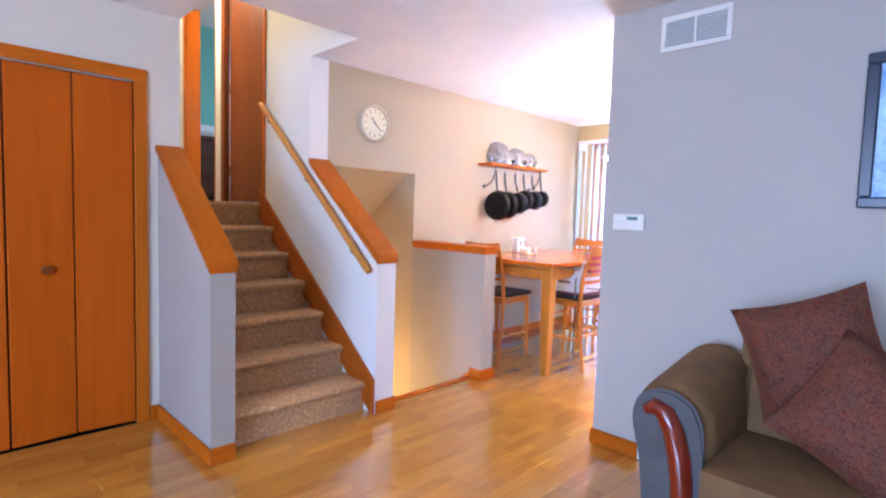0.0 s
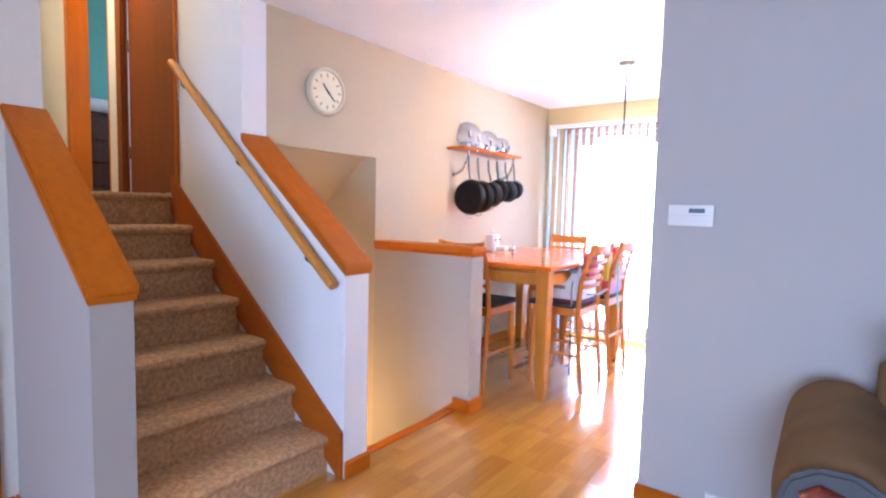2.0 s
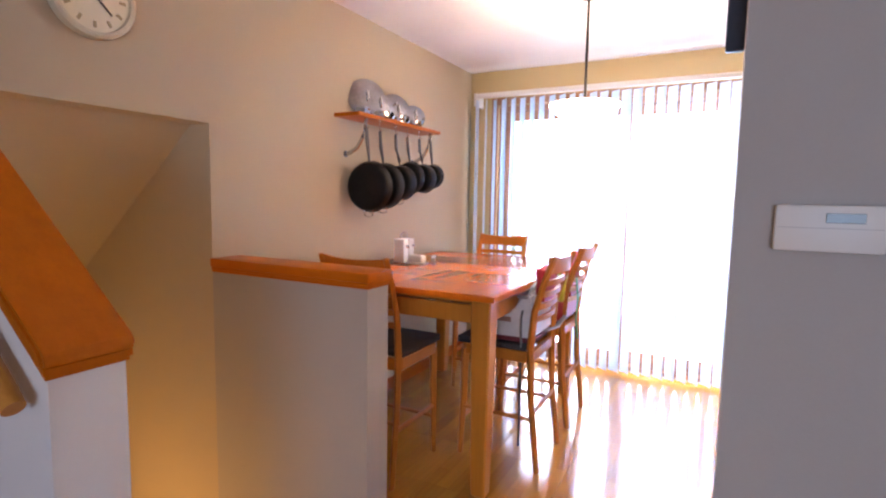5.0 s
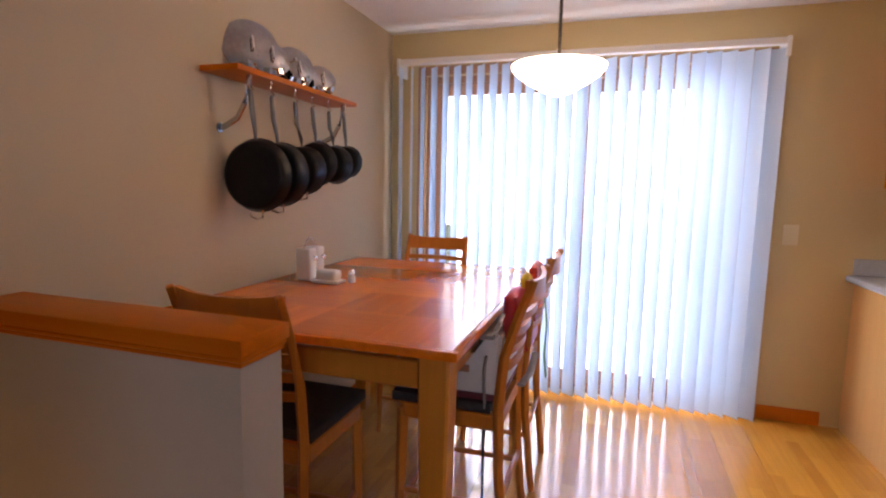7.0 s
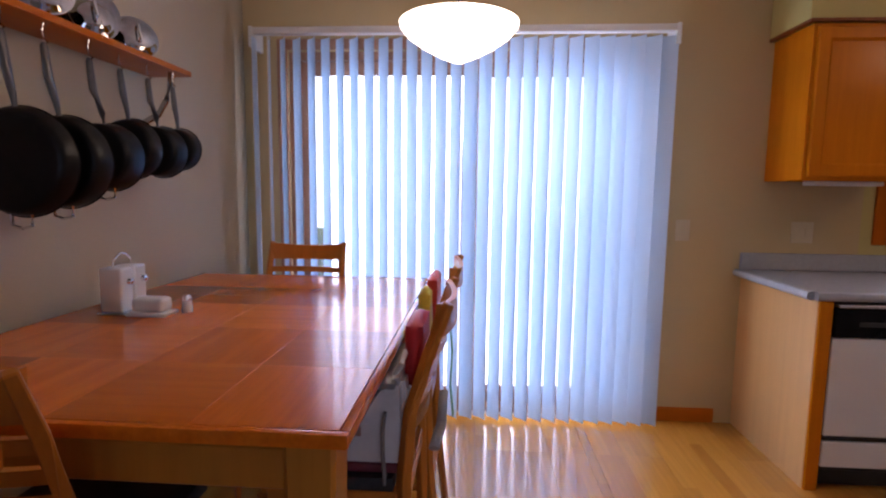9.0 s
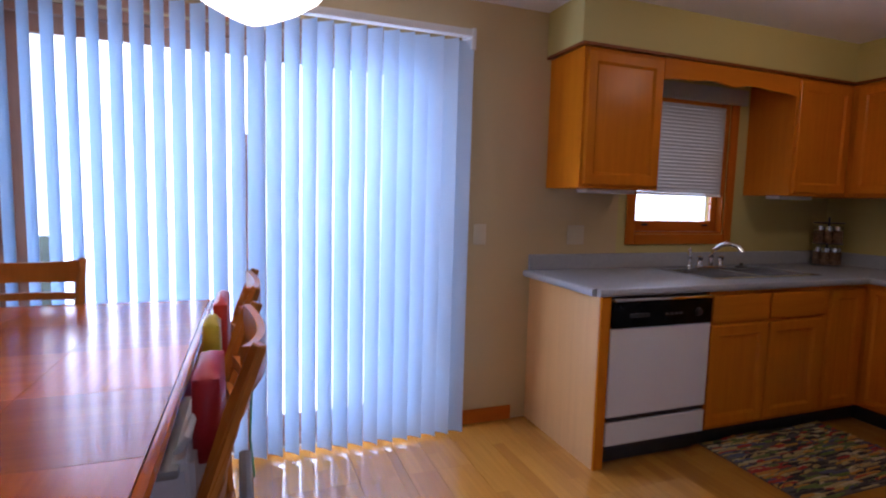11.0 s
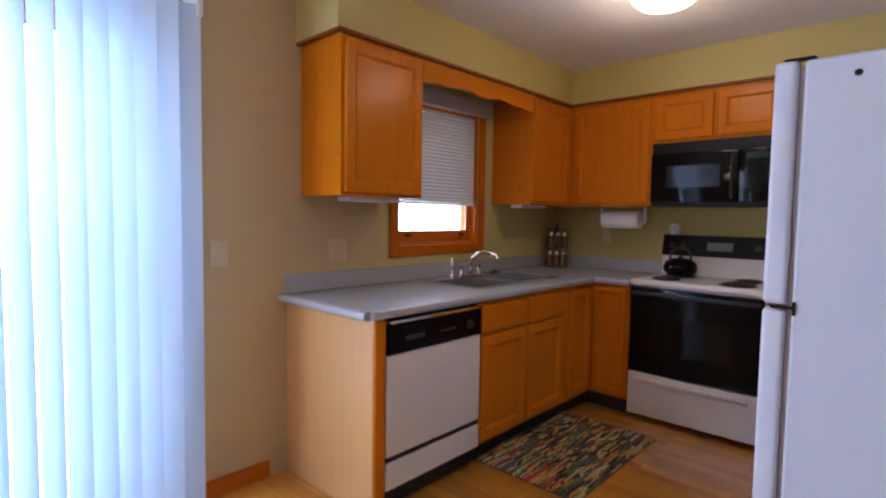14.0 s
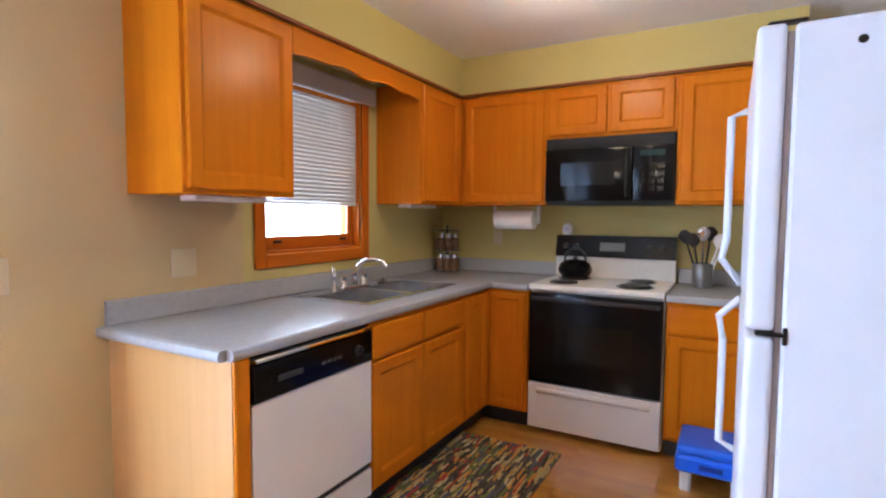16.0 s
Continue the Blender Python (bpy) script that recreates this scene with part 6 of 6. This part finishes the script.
for z in (0.009, 0.164):
    for k in range(7):
        a = k * 2 * math.pi / 7 + z
        m = Matrix.Translation((2.74 + 0.066 * math.cos(a), 7.19 + 0.066 * math.sin(a), CZ1 + z))
        bm = bmesh.new()
        lathe(bm, [(0, 0), (0.026, 0), (0.026, 0.085), (0.022, 0.092), (0, 0.092)], m, 14)
        j = finish("jar", bm, JAR, sr, smooth=True)
        bm = bmesh.new()
        lathe(bm, [(0.025, 0.0925), (0.025, 0.122), (0, 0.125)], m, 14)
        finish("lid", bm, STEEL, j, "steel lid", smooth=True)
uc = thing("utensil_crock", "grey metal crock full of dark and pale kitchen utensils", "utensil crock", (2.74, 5.45, CZ1))
bm = bmesh.new()
lathe(bm, [(0, 0), (0.052, 0), (0.056, 0.01), (0.058, 0.14), (0.055, 0.145), (0.052, 0.14), (0.05, 0.012), (0, 0.01)], Matrix.Translation((2.74, 5.45, CZ1 + 0.0005)), 28)
finish("crock", bm, mat("pewter", (0.22, 0.22, 0.22), 0.3, metal=0.6, vary=0.3), uc, smooth=True)
UT = [(-0.03, 0.03, BLACK_MATTE), (0.01, 0.06, BLACK_MATTE), (0.03, -0.02, BLACK_MATTE), (-0.02, -0.05, PLASTIC), (0.0, -0.07, PLASTIC), (-0.04, 0.0, STEEL), (0.035, 0.035, BLACK_MATTE)]
for i, (dx, dy, m) in enumerate(UT):
    bm = bmesh.new()
    z0, z1 = CZ1 + 0.03, CZ1 + 0.24 + 0.02 * (i % 3)
    p, q = Vector((2.74 + dx * 0.3, 5.45 + dy * 0.3, z0)), Vector((2.74 + dx * 1.5, 5.45 + dy * 1.5, z1))
    tube(bm, [p, q], 0.006, 8)
    e = (q - p).normalized()
    tube(bm, [q, q + e * 0.03, q + e * 0.06, q + e * 0.085], [0.009, 0.033, 0.036, 0.014], 10, 0.35)
    finish("utensil", bm, m, uc, "dark spoon or spatula" if m is BLACK_MATTE else "pale spoon or spatula", smooth=True)


def plate(name, centre, axis, w, h, slots, label, m=PLASTIC):
    p = thing(name, label, name.replace("_", " "), centre)
    x, y, z = centre
    if axis == "y":
        box("plate", (x - w / 2, y - 0.007, z - h / 2), (x + w / 2, y - 0.0005, z + h / 2), m, p, bev=0.003, seg=2)
        for dx in slots:
            box("rocker", (x + dx - 0.012, y - 0.0105, z - 0.028), (x + dx + 0.012, y - 0.0072, z + 0.028), m, p, bev=0.002)
    else:
        box("plate", (x - 0.007, y - w / 2, z - h / 2), (x - 0.0005, y + w / 2, z + h / 2), m, p, bev=0.003, seg=2)
        for dx in slots:
            box("rocker", (x - 0.0105, y + dx - 0.012, z - 0.028), (x - 0.0072, y + dx + 0.012, z + 0.028), m, p, bev=0.002)
    return p


ALMOND = mat("almond_plastic", (0.62, 0.52, 0.32), 0.4, vary=0.03)
plate("light_switch", (0.012, YS, 1.125), "y", 0.078, 0.118, (0,), "ivory light switch plate beside the sliding door", ALMOND)
plate("wall_outlet", (0.66, YS, 1.122), "y", 0.118, 0.118, (-0.026, 0.026), "ivory double outlet plate above the worktop", ALMOND)
plate("wall_outlet", (XK, 6.85, 1.17), "x", 0.07, 0.115, (0,), "ivory outlet plate on the stove wall", ALMOND)
plate("light_switch", (-0.48, 4.466, 1.15), "y", 0.02, 0.10, (), "ivory switch plate at the wall end", ALMOND)

# dark wall phone on the kitchen side near the wall end
ph = thing("wall_frame", "small dark framed board on the kitchen side of the wall", "frame", (-0.36, 4.475, 1.78))
box("frame", (-0.562, 4.4635, 1.665), (-0.26, 4.485, 1.94), FR, ph, bev=0.004)
box("board", (-0.535, 4.486, 1.69), (-0.295, 4.489, 1.915), PRINT, ph, bev=0)

# step stool
ss = thing("step_stool", "bright blue plastic step stool with white legs", "step stool", (2.115, 5.350, 0))
BLUE = mat("blue_plastic", (0.02, 0.14, 0.85), 0.35, vary=0.08)
box("top", (1.975, 5.200, 0.185), (2.275, 5.500, 0.235), BLUE, ss, bev=0.022, seg=4)
bm = bmesh.new()
block(bm, (1.968, 5.193, 0.10), (2.282, 5.507, 0.184), 0.015)
finish("skirt", bm, BLUE, ss)
for x in (1.990, 2.210):
    for y in (5.215, 5.435):
        bm = bmesh.new()
        block(bm, (x, y, 0), (x + 0.05, y + 0.05, 0.0995), 0.008)
        finish("leg", bm, PLASTIC, ss, "white plastic leg")
box("grip_slot", (1.967, 5.300, 0.13), (1.968, 5.400, 0.155), mat("slot_blue", (0.01, 0.04, 0.35), 0.5), ss, bev=0)

# rag rug: each woven strip a small strand
rug = thing("rag_rug", "multicoloured woven rag rug in front of the sink", "rug", (1.55, 6.43, 0))
RUGX0, RUGX1, RUGY0, RUGY1 = 1.10, 2.06, 6.09, 6.725
box("backing", (RUGX0, RUGY0, 0.0005), (RUGX1, RUGY1, 0.008), mat("rug_backing", (0.10, 0.08, 0.06), 0.95, vary=0.4, bump=0.5), rug, bev=0.002)
cols = [(0.52, 0.36, 0.12), (0.035, 0.03, 0.028), (0.42, 0.05, 0.03), (0.62, 0.50, 0.26), (0.16, 0.20, 0.05), (0.10, 0.11, 0.15), (0.58, 0.26, 0.04), (0.05, 0.04, 0.035), (0.50, 0.36, 0.14)]
for ci, c in enumerate(cols):
    bm = bmesh.new()
    m = mat("rag", c, 0.95, vary=0.25, scale=40, bump=0.6, fine=300)
    y = RUGY0 + 0.004
    rr = random.Random(77)
    while y < RUGY1 - 0.012:
        x = RUGX0 + rr.uniform(-0.01, 0.01)
        while x < RUGX1:
            ln = rr.uniform(0.05, 0.17)
            pick = rr.randrange(len(cols))
            h = rr.uniform(0.004, 0.011)
            if pick == ci:
                x1 = min(x + ln, RUGX1 + rr.uniform(0, 0.012))
                vs = []
                for xx, s in ((x, 0.4), (x + 0.25 * (x1 - x), 1.0), (x + 0.75 * (x1 - x), 1.0), (x1, 0.4)):
                    jy = 0.0035 * math.sin(xx * 91 + y * 340)
                    vs.append([bm.verts.new((xx, y + jy - 0.001, 0.006)), bm.verts.new((xx, y + jy + 0.003, 0.008 + h * s)), bm.verts.new((xx, y + jy + 0.0085, 0.008 + h * s)), bm.verts.new((xx, y + jy + 0.0125, 0.006))])
                for a, b in zip(vs, vs[1:]):
                    for k in range(3):
                        bm.faces.new((a[k], a[k + 1], b[k + 1], b[k]))
            else:
                rr.uniform(0, 0.012) if x + ln > RUGX1 else None
            x += ln
        y += 0.0118
    o = finish("weave", bm, m, rug, smooth=True)
    o["kind"] = "stuff"

# ceiling lamp of the kitchen
KLX, KLY = 1.55, 5.95
cl = thing("ceiling_lamp", "round white flush ceiling lamp, lit", "lamp", (KLX, KLY, ZC))
bm = bmesh.new()
lathe(bm, [(0, ZC - 0.02), (0.15, ZC - 0.02), (0.155, ZC - 0.0005), (0, ZC - 0.0005)], Matrix.Translation((KLX, KLY, 0)), 36)
finish("base", bm, STEEL, cl, smooth=True)
bm = bmesh.new()
lathe(bm, [(0.16, ZC - 0.021), (0.155, ZC - 0.045), (0.12, ZC - 0.075), (0.06, ZC - 0.09), (0, ZC - 0.094)], Matrix.Translation((KLX, KLY, 0)), 36)
finish("shade", bm, mat("opal_ceiling_lit", (1.0, 0.86, 0.62), 0.3, vary=0.02, emit=5.0), cl, "glowing opal glass shade", smooth=True)
lamp("ceiling_bulb", "POINT", Matrix.Translation((KLX, KLY, ZC - 0.16)), 18, (1.0, 0.74, 0.42), (0.10, 0.1))

# ---- laminate planks ----
def plank_material():
    m = bpy.data.materials.new("laminate_strips")
    m.use_nodes = True
    nt = m.node_tree
    N, L = nt.nodes.new, nt.links.new
    b = nt.nodes["Principled BSDF"]
    tc, mp = N("ShaderNodeTexCoord"), N("ShaderNodeMapping")
    mp.inputs["Rotation"].default_value = (0, 0, radians(90))
    L(tc.outputs["Object"], mp.inputs["Vector"])
    br = N("ShaderNodeTexBrick")
    br.inputs["Color1"].default_value = (0.60, 0.275, 0.036, 1)
    br.inputs["Color2"].default_value = (0.46, 0.190, 0.026, 1)
    br.inputs["Mortar"].default_value = (0.52, 0.22, 0.03, 1)
    br.inputs["Scale"].default_value = 1.0
    br.inputs["Mortar Size"].default_value = 0.0006
    br.inputs["Brick Width"].default_value = 0.43
    br.inputs["Row Height"].default_value = 0.0632
    br.offset_frequency, br.offset = 3, 0.37
    L(mp.outputs[0], br.inputs["Vector"])
    g = N("ShaderNodeMapping")
    g.inputs["Scale"].default_value = (55, 3.5, 1)
    L(tc.outputs["Object"], g.inputs["Vector"])
    ns = N("ShaderNodeTexNoise")
    ns.inputs["Scale"].default_value, ns.inputs["Detail"].default_value = 1.0, 6
    L(g.outputs[0], ns.inputs["Vector"])
    mr = N("ShaderNodeMapRange")
    mr.inputs["From Min"].default_value, mr.inputs["From Max"].default_value = 0.3, 0.7
    mr.inputs["To Min"].default_value, mr.inputs["To Max"].default_value = 0.90, 1.06
    L(ns.outputs[0], mr.inputs["Value"])
    info = N("ShaderNodeObjectInfo")
    k = N("ShaderNodeMapRange")
    k.inputs["To Min"].default_value, k.inputs["To Max"].default_value = 0.92, 1.08
    L(info.outputs["Random"], k.inputs["Value"])
    mu = N("ShaderNodeMath")
    mu.operation = "MULTIPLY"
    L(mr.outputs[0], mu.inputs[0])
    L(k.outputs[0], mu.inputs[1])
    hsv = N("ShaderNodeHueSaturation")
    L(mu.outputs[0], hsv.inputs["Value"])
    L(br.outputs["Color"], hsv.inputs["Color"])
    L(hsv.outputs[0], b.inputs["Base Color"])
    rg = N("ShaderNodeMapRange")
    rg.inputs["To Min"].default_value, rg.inputs["To Max"].default_value = 0.13, 0.22
    L(ns.outputs[0], rg.inputs["Value"])
    L(rg.outputs[0], b.inputs["Roughness"])
    b.inputs["Coat IOR"].default_value = 1.65
    b.inputs["Coat Weight"].default_value, b.inputs["Coat Roughness"].default_value = 1.0, 0.11
    bp = N("ShaderNodeBump")
    bp.inputs["Strength"].default_value, bp.inputs["Distance"].default_value = 0.04, 0.002
    L(ns.outputs[0], bp.inputs["Height"])
    L(bp.outputs[0], b.inputs["Normal"])
    return m


STRIPS = plank_material()
floor = tagged(new("floor"), "glossy honey-coloured laminate floor laid in long planks", "floor", kind="structure")
PW, PL = 0.19, 1.29
for a, b, c, d in FLOOR_RECTS:
    i0, i1 = math.floor(a / PW), math.ceil(c / PW)
    for i in range(i0, i1):
        x0, x1 = max(a, i * PW), min(c, (i + 1) * PW)
        if x1 - x0 < 0.004:
            continue
        off = (i * 0.43) % PL
        for j in range(math.floor((b - off) / PL), math.ceil((d - off) / PL)):
            y0, y1 = max(b, off + j * PL), min(d, off + (j + 1) * PL)
            if y1 - y0 < 0.004:
                continue
            bm = bmesh.new()
            e = 0.0002
            q = [(x0 + e, y0 + e), (x1 - e, y0 + e), (x1 - e, y1 - e), (x0 + e, y1 - e)]
            lo = [bm.verts.new((*p, -0.0055)) for p in q]
            up = [bm.verts.new((p[0] + s * 0.0003, p[1] + t * 0.0003, 0.0)) for p, (s, t) in zip(q, ((1, 1), (-1, 1), (-1, -1), (1, -1)))]
            bm.faces.new(up)
            for k in range(4):
                bm.faces.new((lo[k], lo[(k + 1) % 4], up[(k + 1) % 4], up[k]))
            o = finish("plank", bm, STRIPS)
            o.parent = floor
